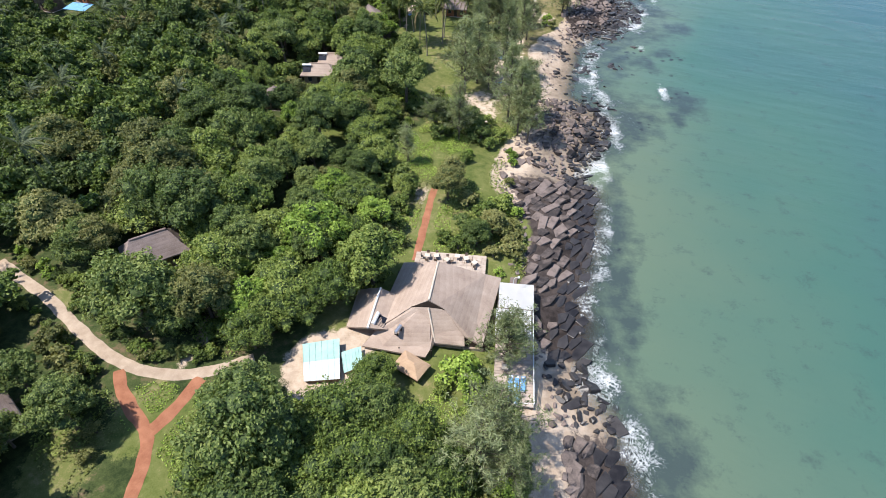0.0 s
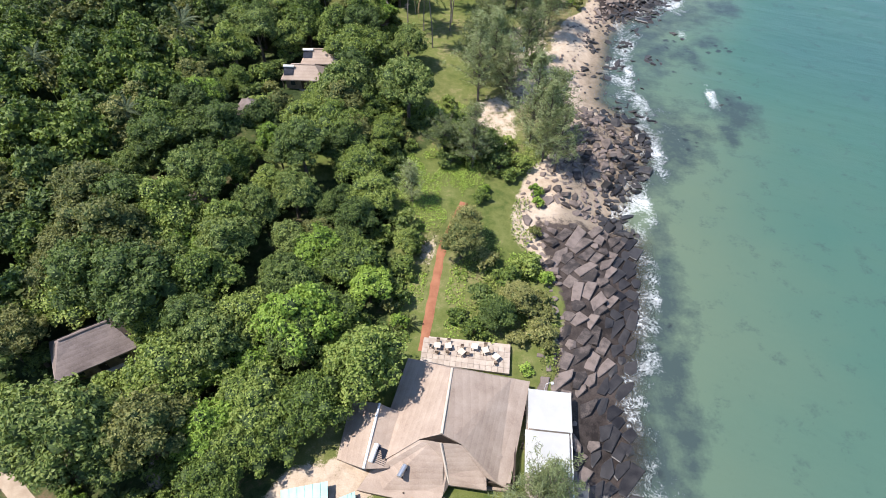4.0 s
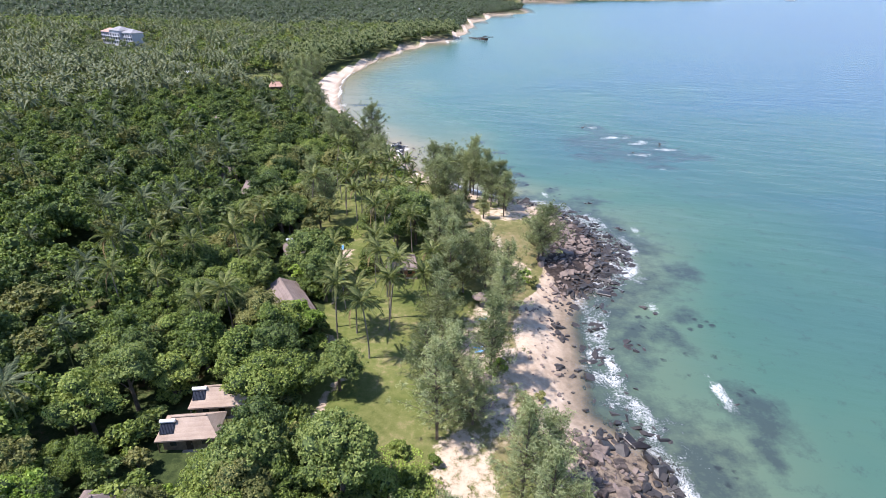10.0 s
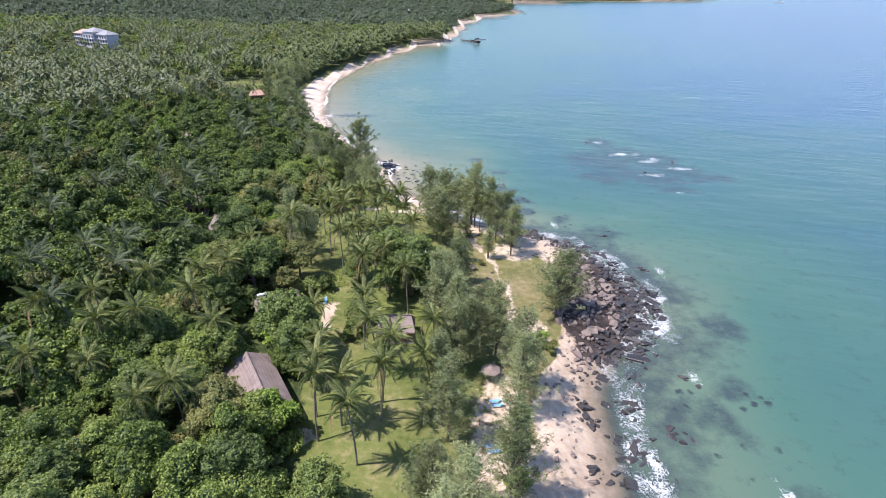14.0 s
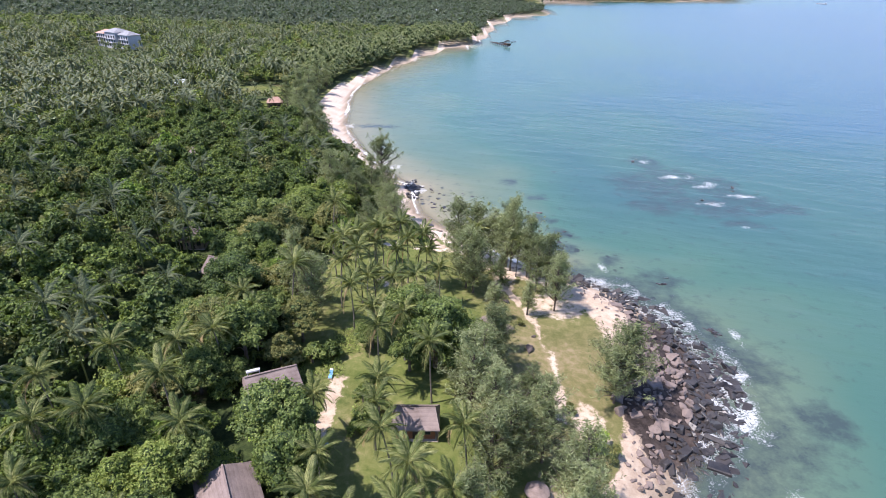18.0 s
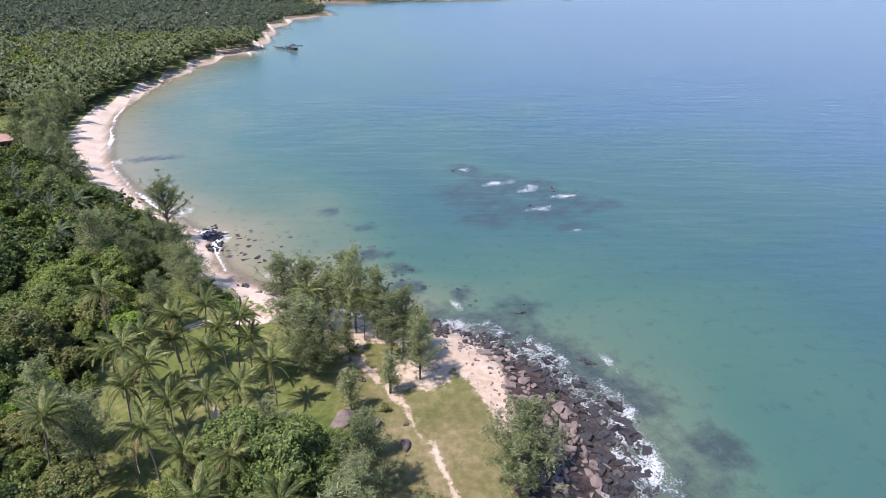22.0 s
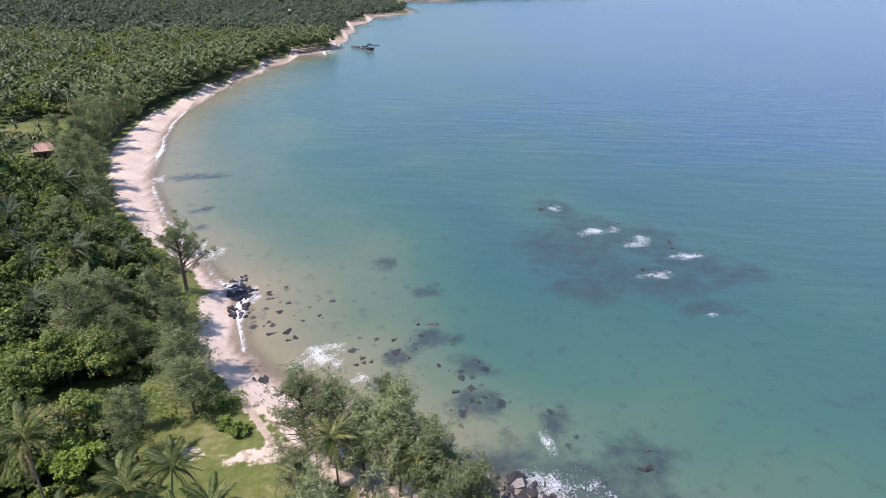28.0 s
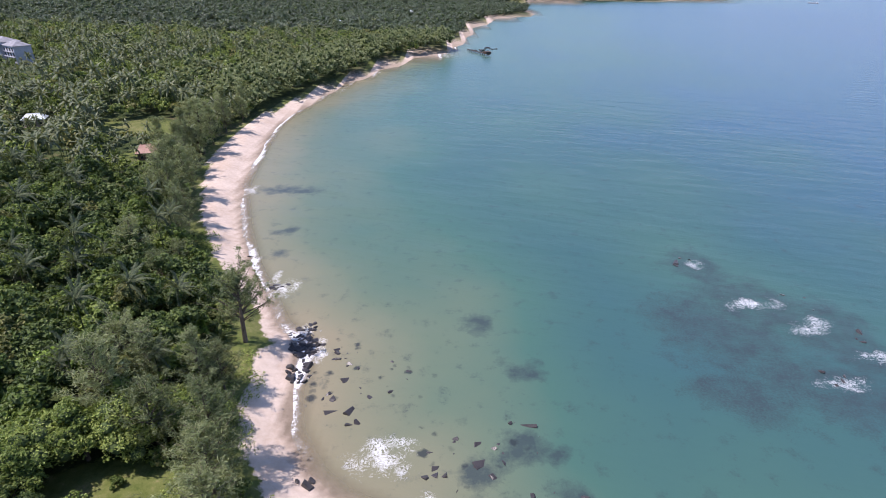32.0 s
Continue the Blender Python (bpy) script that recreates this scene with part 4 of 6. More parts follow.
def frond_arrays(rng, length, droop, n=30):
    """A feather leaf along +x: rib and hanging leaflets."""
    v, q = [], []
    for k in range(n):
        f0 = (k + 1.6) / (n + 1)
        x, z = rib_at(length, droop, f0)
        w = length * 0.185 * (math.sin(math.pi * min(1, 0.14 + f0 * 0.84)) ** 0.6) + 0.06
        for side in (-1, 1):
            g = rng.uniform(0.85, 1.12)
            tx, ty, tz = x + w * 0.85 * g, side * w * 0.80 * g, z - w * rng.uniform(0.35, 0.85)
            b = len(v)
            v += [(x - 0.02, 0, z), (x + w * 0.36 + 0.07, side * w * 0.42, z - w * 0.08), (tx, ty, tz), (x + w * 0.36 - 0.07, side * w * 0.46, z - w * 0.12)]
            q.append((b, b + 1, b + 2, b + 3))
    for k in range(7):
        P = [rib_at(length, droop, f) for f in (k / 7, (k + 1) / 7)]
        b, h = len(v), 0.055 * (1 - 0.1 * k)
        v += [(P[0][0], -h, P[0][1] + 0.02), (P[0][0], h, P[0][1] + 0.02), (P[1][0], h * 0.8, P[1][1] + 0.02), (P[1][0], -h * 0.8, P[1][1] + 0.02)]
        q.append((b, b + 1, b + 2, b + 3))
    return np.array(v), np.array(q)


def far_palm(tall):
    """A palm seen from afar: fronds of a few bent blades."""
    v, q = [], []
    for kind, m in frond_rows(rng, 15):
        mm, droop = np.array(m), (0.15, 0.35, 0.55, 0.85, 1.2)[kind]
        for k in range(4):
            (x0, z0), (x1, z1) = rib_at(3.5, droop, k / 4), rib_at(3.5, droop, (k + 1) / 4)
            w0, w1 = (0.10, 0.46, 0.50, 0.38)[k], (0.46, 0.50, 0.38, 0.05)[k]
            for side in (-1, 1):
                b = len(v)
                for x, y, z in ((x0, 0, z0), (x1, 0, z1), (x1 + 0.25, side * w1, z1 - 0.6 * w1), (x0 + 0.25, side * w0, z0 - 0.6 * w0)):
                    p = mm[:3, :3] @ np.array((x, y, z))
                    v.append((p[0], p[1], p[2] + tall))
                q.append((b, b + 1, b + 2, b + 3))
    b = len(v)
    v += [(-0.14, 0, 0), (0.14, 0, 0), (0.1, 0, tall), (-0.1, 0, tall)]
    q.append((b, b + 1, b + 2, b + 3))
    return np.array(v), np.array(q), np.zeros((0, 3), int), 6


FRONDS = [frond_arrays(rng, 3.7, d) for d in (0.1, 0.3, 0.5, 0.75, 1.1)]
FROND_ME = [mesh_np("frond", v, [q], M_PALM if k < 4 else M_PALM_OLD) for k, (v, q) in enumerate(FRONDS)]


def frond_rows(rng, n=20):
    out = []
    for k in range(n):
        f = k / n
        kind = 0 if f < 0.2 else 1 if f < 0.45 else 2 if f < 0.7 else 3 if f < 0.92 else 4
        out.append((kind, Matrix.Rotation(k * 2.4 + rng.uniform(-0.25, 0.25), 4, "Z") @ Matrix.Rotation(-(1.0 - 1.25 * f) + rng.uniform(-0.1, 0.1), 4, "Y") @ Matrix.Scale(rng.uniform(0.85, 1.1), 4)))
    return out


def palm_trunk(rng, tall, lean):
    bm = bmesh.new()
    n = 9
    pts = [(lean * (k / n) ** 1.6, 0.12 * math.sin(k * 0.5), -0.5 + (tall + 0.5) * k / n) for k in range(n + 1)]
    tube(bm, pts, [0.24 if k == 0 else 0.155 - 0.006 * k for k in range(n + 1)], 7)
    me = bpy.data.meshes.new("trunk")
    bm.to_mesh(me)
    bm.free()
    me.materials.append(M_BARK_PALE)
    return me, Vector(pts[-1])


def make_palm(rng, tall, lean, split):
    """A coconut palm at the origin; split: each frond is a part."""
    t = thing("coconut_palm", Matrix(), "tall coconut palm with a slender grey trunk and drooping fronds", "palm tree", "coconut palms")
    me, top = palm_trunk(rng, tall, lean)
    part("trunk", me, M_BARK_PALE, t)
    if split:
        for kind, m in frond_rows(rng, 19):
            part("frond", FROND_ME[kind], M_PALM, t, at=Matrix.Translation(top) @ m)
    else:
        v, q, n = [], [], 0
        for kind, m in frond_rows(rng, 22):
            mm = np.array(m)
            v.append(FRONDS[kind][0] @ mm[:3, :3].T)
            q.append(FRONDS[kind][1] + n)
            n += len(FRONDS[kind][0])
        part("crown", mesh_np("crown", np.concatenate(v), [np.concatenate(q)], M_PALM), M_PALM, t, at=Matrix.Translation(top))
    bm = bmesh.new()
    for k in range(7):
        a = k * 0.9
        bmesh.ops.create_icosphere(bm, subdivisions=1, radius=0.14, matrix=Matrix.Translation((0.26 * math.cos(a), 0.26 * math.sin(a), -0.28 - 0.05 * (k % 3))))
    part("coconut_bunch", bm, M_PALM_OLD, t, at=Matrix.Translation(top))
    return t


def sprays(rng, tall, wide, count, bare=0.14, limb_count=90):
    """Drooping thin twigs of a casuarina, gathered in tufts along rising limbs."""
    limbs = []
    for k in range(limb_count):
        f = rng.uniform(bare, 0.98)
        a = rng.uniform(0, 6.28)
        reach = wide * (0.2 + 1.0 * (1 - f) ** 0.75) * rng.uniform(0.45, 1.35)
        s = Vector((0, 0, tall * f))
        limbs.append((s, s + Vector((math.cos(a) * reach, math.sin(a) * reach, reach * rng.uniform(0.35, 1.2)))))
    tufts = []
    for s, e in limbs:
        for _ in range(6):
            p = s.lerp(e, 0.25 + 0.78 * rng.random() ** 0.7)
            tufts.append((p.x, p.y, p.z))
    tufts = np.array(tufts) + rng.normal(scale=0.30, size=(len(tufts), 3))
    cen = tufts[rng.integers(0, len(tufts), count)] + rng.normal(scale=0.25, size=(count, 3))
    d = rng.normal(size=(count, 3)) * np.array([1, 1, 0.5]) + (0, 0, -0.35)
    d /= np.linalg.norm(d, axis=1, keepdims=True)
    w = np.cross(d, rng.normal(size=(count, 3)))
    w /= np.linalg.norm(w, axis=1, keepdims=True)
    ln, wd = rng.uniform(0.35, 0.85, (count, 1)), rng.uniform(0.03, 0.065, (count, 1))
    v = np.stack([cen - d * ln * 0.5, cen + w * wd, cen + d * ln * 0.5, cen - w * wd], 1).reshape(-1, 3)
    return v, np.arange(4 * count).reshape(-1, 4), limbs


def make_casuarina(tall, wide, count, bare=0.14, limb_count=90, stout=1.0, label="feathery grey-green casuarina with airy drooping twigs"):
    t = thing("casuarina", Matrix(), label, "tree", "casuarinas on the shore")
    v, q, limbs = sprays(rng, tall, wide, count, bare, limb_count)
    bm = bmesh.new()
    tube(bm, [(0, 0, -0.5), (0.1, 0, tall * 0.4), (0.25, 0.1, tall * 0.75), (0.2, 0, tall)], [0.24 * stout, 0.18 * stout, 0.10, 0.02], 7)
    for s, e in limbs:
        tube(bm, [s, s.lerp(e, 0.5) + Vector((0, 0, 0.15)), e], [0.06 * stout, 0.04 * stout, 0.01], 4)
    part("trunk", bm, M_BARK, t)
    part("crown", mesh_np("crown", v, [q], M_NEEDLE), M_NEEDLE, t)
    return t


def set_tree(proto, x, y, scale=1.0, turn=None, sink=0.0, tilt=0.0):
    t = copy_thing(proto, Matrix.LocRotScale((x, y, hz(x, y) - sink), Euler((tilt, 0, rng.uniform(0, 6.28) if turn is None else turn)), (scale, scale, scale * rng.uniform(0.92, 1.08))))
    return t


def remove(t):
    for o in (*t.children_recursive, t):
        bpy.data.objects.remove(o)


# ---------------------------------------------------------------- woodland
BROAD = [make_tree("broadleaf_tree", M_LEAF[k % 4 if k != 3 else 1], lab, w, h, s, 8800, 0.225, 30)
         for k, (lab, w, h, s) in enumerate((("broad dark green tree in closed woodland", 4.6, 5.0, 3.0), ("rounded mid-green leafy tree in closed woodland", 4.2, 5.2, 3.2), ("olive green tree with an open crown", 4.4, 5.4, 3.6),
                                             ("low spreading green tree in closed woodland", 4.9, 4.4, 2.6), ("tall dark green tree above its neighbours", 4.5, 6.2, 4.0), ("full mid-green leafy tree with lumpy crown", 4.8, 5.0, 2.8),
                                             ("pale olive feathery tree in woodland", 4.3, 5.6, 3.4), ("fresh bright green tree in woodland", 3.9, 4.6, 2.6)))]
WEIGHT = [0.27, 0.16, 0.08, 0.11, 0.20, 0.09, 0.05, 0.04]
# open ground that stays free of trees: (x, y, half width, half length)
OPEN = [(-5, 50, 14, 13), (-21, 38.5, 6.5, 8), (-38, 31, 8.5, 7), (-37, 17, 8.5, 17), (-35, 96, 5.5, 3), (-49.5, 51.5, 7.5, 8.3), (-55, 27, 3.5, 3.5), (-44, 114.5, 7.5, 9), (-42.5, 125, 7, 6), (-38, 119.5, 4.5, 5.5), (-110, 428, 16, 15), (-36, 151, 5.5, 7.5),
        (-38, 172, 6, 9), (-39, 137, 3, 4), (-57, 206, 5, 6.5), (-49, 104, 3.5, 5), (-93, 281, 5, 8), (-57.5, 238, 3.4, 6), (-96, 390, 7, 6), (-119, 440, 16, 11), (-51.5, 81.0, 2.6, 3.0), (-128, 163, 6, 5), (-123, 150, 6, 5), (-160, 434, 6, 5),
        (-284, 604, 27, 16), (-222, 893, 38, 24), (-40, 250, 7, 6), (-90, 176, 5, 4), (-166, 236, 12, 7), (-183, 221, 8, 6), (-117, 167, 4, 3), (-136, 156, 6, 5), (-22, 60, 4, 2.5), (-4, 37, 4, 5), (-46, 24, 3.5, 4)]


def open_ground(x, y):
    for cx, cy, rx, ry in OPEN:
        if ((x - cx) / rx) ** 2 + ((y - cy) / ry) ** 2 < 1:
            return True
    if y < 70 and near_line(x, y, ROADS[0]) < 5.8:
        return True
    return y < 100 and min(float(near_line(x, y, l)) for l in RED_PATHS) < 2.4


def scatter(x0, x1, y0, y1, step):
    for y in np.arange(y0, y1, step * 0.87):
        for x in np.arange(x0, x1, step):
            yield float(x + rng.uniform(-0.42, 0.42) * step), float(y + rng.uniform(-0.42, 0.42) * step)


def far_from_path(x, y):
    return math.hypot(x + 8, y - min(max(y - 35, 0), 205) if y > 35 else y - 35)


near, mid, far = [], [], []
for x, y in scatter(-330, 10, -40, 470, 5.6):
    if x > float(along(WOOD, y)) - 2.0 or open_ground(x, y):
        continue
    d = far_from_path(x, y)
    (near if d < 72 else mid if d < 190 else far).append((x, y, d))
near.sort(key=lambda r: r[2])
mid = near[300:] + mid
near = near[:300]
for x, y, d in near:
    k = int(rng.choice(8, p=WEIGHT))
    s = float(np.clip(0.97 + 0.19 * rng.normal() + 0.12 * float(wave(x, y, 30, 4.0)), 0.65, 1.4))
    tagged(set_tree(BROAD[k], x, y, s, sink=0.3), group="woodland trees")


def grove(name, rows, templates, label, mats):
    """Many trees joined into one object, too many to count."""
    vs, qs, ts, mi, mt, n = [], [], [], [], [], 0
    for x, y, s, k in rows:
        v, q, t, m = templates[k]
        a = rng.uniform(0, 6.28)
        c, sn = math.cos(a) * s, math.sin(a) * s
        rot = np.array([[c, -sn, 0], [sn, c, 0], [0, 0, s * rng.uniform(0.85, 1.15)]])
        vs.append(v @ rot.T + (x, y, hz(x, y)))
        if len(q):
            qs.append(q + n)
            mi.append(np.full(len(q), m))
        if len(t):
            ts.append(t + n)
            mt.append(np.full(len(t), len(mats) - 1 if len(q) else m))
        n += len(v)
    faces = ([np.concatenate(qs)] if qs else []) + ([np.concatenate(ts)] if ts else [])
    index = np.concatenate(mi + mt)
    tagged(new(name, mesh_np(name, np.concatenate(vs), faces, mats, index)), label, "woodland", kind="stuff")


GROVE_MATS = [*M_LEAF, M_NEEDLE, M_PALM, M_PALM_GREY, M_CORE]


def template(wide, tall, stem, count, size, nl, sub, m):
    v, q, t = crown_arrays(rng, wide, tall, count, size, nl, sub, 10 if nl > 6 else 7)
    return v + (0, 0, stem), q, t, m


def palm_template(tall, n, thin):
    v, q, k = [], [], 0
    for kind, m in frond_rows(rng, n):
        mm = np.array(m)
        fv, fq = FRONDS[kind]
        fq = fq[::thin] if thin > 1 else fq
        used, inv = np.unique(fq, return_inverse=True)
        w = fv[used].copy()
        if thin > 1:
            w[:, 1] *= 1.25
        v.append(w @ mm[:3, :3].T + (0, 0, tall))
        q.append(inv.reshape(-1, 4) + k)
        k += len(used)
    v.append(np.array([(-0.14, 0, 0), (0.14, 0, 0), (0.1, 0, tall), (-0.1, 0, tall), (0, -0.14, 0), (0, 0.14, 0), (0, 0.1, tall), (0, -0.1, tall)]))
    q.append(np.array([(0, 1, 2, 3), (4, 5, 6, 7)]) + k)
    return np.concatenate(v), np.concatenate(q), np.zeros((0, 3), int), 6


LOW = [((-288, 612), (-235, 490), 34), ((-222, 895), (-192, 790), 26), ((-166, 236), (-152, 220), 7), ((-183, 221), (-165, 200), 11), ((-128, 163), (-112, 150), 10),
       ((-123, 150), (-107, 138), 10), ((-136, 156), (-120, 142), 9), ((-96, 394), (-80, 350), 9), ((-160, 434), (-135, 395), 9), ((-112, 425), (-95, 385), 12)]


def low_growth(x, y):
    """Young low growth below the villa, the far houses and the clearings."""
    return 0.6 if min(float(near_line(x, y, [a, b])) - r for a, b, r in LOW) < 0 else 1.0


MID_T = [template(w, h, s, 1600, 0.45, 13, 1, m) for w, h, s, m in ((4.4, 5.0, 3, 0), (4.2, 5.2, 3, 1), (4.6, 4.6, 2.6, 1), (4.3, 6.0, 3.8, 0), (4.2, 5.4, 3.2, 2), (4.0, 5.0, 3, 1), (4.0, 4.6, 2.6, 3))] + [palm_template(h, 18, 2) for h in (10, 12)]
rows = []
for x, y, d in mid:
    palmy = 0.10 + 0.25 * (130 < y < 235) * (x > -80)
    k = int(rng.integers(7, 9)) if rng.random() < palmy else int(rng.choice(7, p=[0.25, 0.2, 0.2, 0.14, 0.09, 0.11, 0.01]))
    rows.append((x, y, float(np.clip(rng.normal(1.02, 0.17) + 0.1 * float(wave(x, y, 30, 4.0)), 0.55, 1.3)) * low_growth(x, y), k))
grove("mid_woodland", rows, MID_T, "closed green tropical woodland with scattered coconut palms", GROVE_MATS)

FAR_T = [template(w, h, s, 270, 0.76, 6, 1, m) for w, h, s, m in ((4.6, 5, 2.5, 0), (4.4, 5.2, 2.5, 1), (4.8, 4.6, 2.2, 1), (4.2, 5.4, 3, 2), (4.3, 9.0, 2.5, 4))] + [far_palm(h) for h in (9.5, 11.5)]
rows = []
for x, y, d in far:
    plant = smooth(-88, -112, x) * smooth(300, 345, y)
    k = int(rng.integers(5, 7)) if rng.random() < 0.12 + 0.48 * plant else int(rng.choice(5, p=[0.36, 0.28, 0.24, 0.1, 0.02]))
    rows.append((x, y, rng.uniform(0.75, 1.2) * low_growth(x, y), k))
for x, y in scatter(-520, 60, 470, 800, 8.0):
    if x < float(along(WOOD, y)) - 1 and not open_ground(x, y):
        shore = float(along(WOOD, y)) - x
        plant = smooth(60, 110, shore) * smooth(760, 560, y)
        k = int(rng.integers(5, 7)) if rng.random() < 0.08 + 0.42 * plant else 4 if rng.random() < 0.75 * float(smooth(75, 25, shore)) + 0.12 else int(rng.choice(4, p=[0.4, 0.3, 0.2, 0.1]))
        rows.append((x, y, rng.uniform(0.9, 1.35) * low_growth(x, y), k))
# tall shore trees round the bay
for y in np.arange(474, 765, 5.0):
    if not 610 < y < 650:
        rows.append((float(along(WOOD, y)) - rng.uniform(2, 16), float(y), rng.uniform(1.2, 1.75), 4))
grove("far_woodland", rows, FAR_T, "distant green woodland and coconut plantation along the bay", GROVE_MATS)


def lump_template(wide, tall, m):
    v, q, t = crown_arrays(rng, wide, tall * 0.8, 170, 1.15, 6, 1, 7)
    return v, q, t, m


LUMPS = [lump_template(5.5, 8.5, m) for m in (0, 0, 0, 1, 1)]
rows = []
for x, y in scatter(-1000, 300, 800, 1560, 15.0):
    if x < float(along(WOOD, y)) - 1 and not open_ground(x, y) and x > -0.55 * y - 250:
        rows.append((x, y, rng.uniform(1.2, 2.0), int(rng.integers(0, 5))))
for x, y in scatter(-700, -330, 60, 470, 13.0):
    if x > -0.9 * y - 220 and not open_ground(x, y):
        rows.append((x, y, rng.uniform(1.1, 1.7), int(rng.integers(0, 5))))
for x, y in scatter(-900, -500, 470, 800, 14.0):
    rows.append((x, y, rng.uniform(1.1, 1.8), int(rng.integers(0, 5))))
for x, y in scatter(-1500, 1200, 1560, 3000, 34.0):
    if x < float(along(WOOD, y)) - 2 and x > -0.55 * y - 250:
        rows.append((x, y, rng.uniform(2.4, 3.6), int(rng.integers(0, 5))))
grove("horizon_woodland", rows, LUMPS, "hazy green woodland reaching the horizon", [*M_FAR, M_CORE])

# ---------------------------------------------------------------- shore trees, palms and shrubs
CAS = [make_casuarina(17.0, 4.5, 7200), make_casuarina(14.0, 4.0, 6000), make_casuarina(11.0, 4.5, 6200), make_casuarina(8.0, 1.8, 2000)]
for x, y, k, s in ((3.4, 44.5, 2, 0.85), (4.2, 47.2, 3, 0.9), (2.5, 33, 2, 1.0), (0.5, 29, 2, 1.0), (4.5, 28, 2, 0.7), (-8.5, 121, 0, 1.05), (-6, 127, 0, 1.0), (-10, 130, 1, 0.95), (0.5, 133, 0, 0.95), (-3, 124, 1, 0.9), (6, 156, 1, 1.0), (4.5, 150, 0, 0.9),
                   (3, 165, 1, 1.05), (-4, 167, 0, 0.95), (4.2, 104, 0, 0.95), (6.3, 101.5, 1, 0.85), (2, 109, 0, 1.0), (5.6, 112, 1, 1.0), (2, 139, 1, 0.75), (-2, 163, 1, 1.0), (18.6, 180, 2, 1.2), (17, 177.5, 2, 1.0), (-7, 172, 0, 0.95), (-5, 160, 1, 1.0), (-8, 150, 0, 0.9), (-7, 144, 1, 0.95),
                   (5, 223, 0, 1.0), (8.5, 220, 0, 0.95), (12.2, 205, 1, 0.85), (6.2, 203, 3, 1.0), (-1, 201, 3, 1.0), (-4.5, 212, 2, 1.1), (4.5, 230, 0, 0.95), (-6, 214, 2, 1.2), (12, 214, 1, 1.0), (-7, 234, 2, 1.1), (9.5, 213, 1, 0.9), (0.5, 227, 2, 1.1), (-3, 231, 2, 1.2), (13.5, 210, 3, 1.3), (2, 217, 3, 0.9),
                   (-26, 251, 2, 1.0), (-24, 245, 2, 0.95), (-27, 256, 1, 1.0), (-31, 271, 2, 0.8), (-60, 329, 1, 1.0), (-59, 322, 2, 1.0), (-61, 308, 1, 1.1), (-52, 309, 2, 0.8), (-52, 299, 2, 0.9), (-40, 268, 1, 1.0), (-44, 262, 1, 1.1),
                   (-36, 258, 2, 1.0), (-77, 361, 1, 1.2), (-74, 352, 1, 1.1), (-70, 342, 2, 1.2), (-81, 403, 0, 1.1), (-84, 395, 0, 1.0), (-86, 408, 0, 1.1), (-88, 385, 0, 1.0), (-8, 100, 1, 0.8), (-17, 90, 3, 1.0), (-33, 268, 0, 0.8), (-31, 243, 3, 1.0), (-30, 236, 1, 0.85), (-41, 205, 0, 0.9), (-36, 199, 1, 1.0), (-13, 192, 1, 0.9), (-1, 190, 3, 1.2), (-3, 184, 1, 1.0), (-5, 178, 1, 1.0), (2, 172, 2, 0.9)):
    set_tree(CAS[k], x, y, s)
SPREAD = make_casuarina(13.5, 6.6, 8000, 0.30, 64, 1.9, "broad open casuarina with bare forking limbs above the beach")
for x, y, s in ((-31.6, 284.6, 1.02), (4.2, 225.5, 0.95), (9.2, 219.5, 0.78), (-7.8, 224, 0.72), (-46, 272, 0.85), (-13, 101.5, 0.6)):
    set_tree(SPREAD, x, y, s)
# trees that lean over the far beach
for k, y in enumerate(np.arange(337, 470, 6.5)):
    set_tree(CAS[(0, 1, 2, 0)[k % 4]], float(along(VEG, y)) - 3.5 - 3.0 * (k % 3), float(y), rng.uniform(0.8, 1.1))
PALMS = [make_palm(rng, 11.0, 0.8, True), make_palm(rng, 12.5, 1.6, True), make_palm(rng, 9.5, 0.4, True)]
for k, (x, y) in enumerate(((-20, 139.5), (-26, 144), (-23, 147), (-17, 148), (-18, 160), (-21, 166), (-8, 161), (-9, 151), (-30, 168), (-47, 180), (-22, 180), (-21, 171), (-17, 198), (-20, 210), (-26, 218), (-25, 221), (-31, 217), (-35, 216),
                            (-32, 204), (-28, 206), (-25, 204), (-19, 215), (-17, 214), (-15, 213), (-27, 223), (-22, 221), (-26, 200), (-21, 198), (-17, 152), (-45, 145), (-27, 149), (-67, 150), (-60, 151), (-48, 142), (-66, 167), (-74, 165), (-51, 176), (-26, 155), (-44, 187), (-47, 192), (-40, 196),
                            (-50, 168), (-55, 160), (-58, 172), (-24, 190), (-28, 194), (-33, 210), (-12, 206), (-13, 176), (-18, 187), (-3, 226), (6, 220), (-38, 228), (-45, 160), (-62, 158))):
    set_tree(PALMS[k % 3], x, y, rng.uniform(0.85, 1.08))
DWARF = make_palm(rng, 1.2, 0.1, True)
tagged(DWARF, "young low coconut palm with arching pale fronds", "palm tree", "coconut palms")
for x, y, s in ((-36, 284, 0.75), (-37, 288, 0.7), (-38, 292, 0.75), (-37.5, 296, 0.7), (-40, 299, 0.7), (1, 221, 0.6), (-14, 66, 0.5), (-15.5, 64.5, 0.45), (-40, 40, 0.5), (-52, 52, 0.55), (-45, 50, 0.5), (2.6, 216, 0.55)):
    set_tree(DWARF, x, y, s)
remove(DWARF)

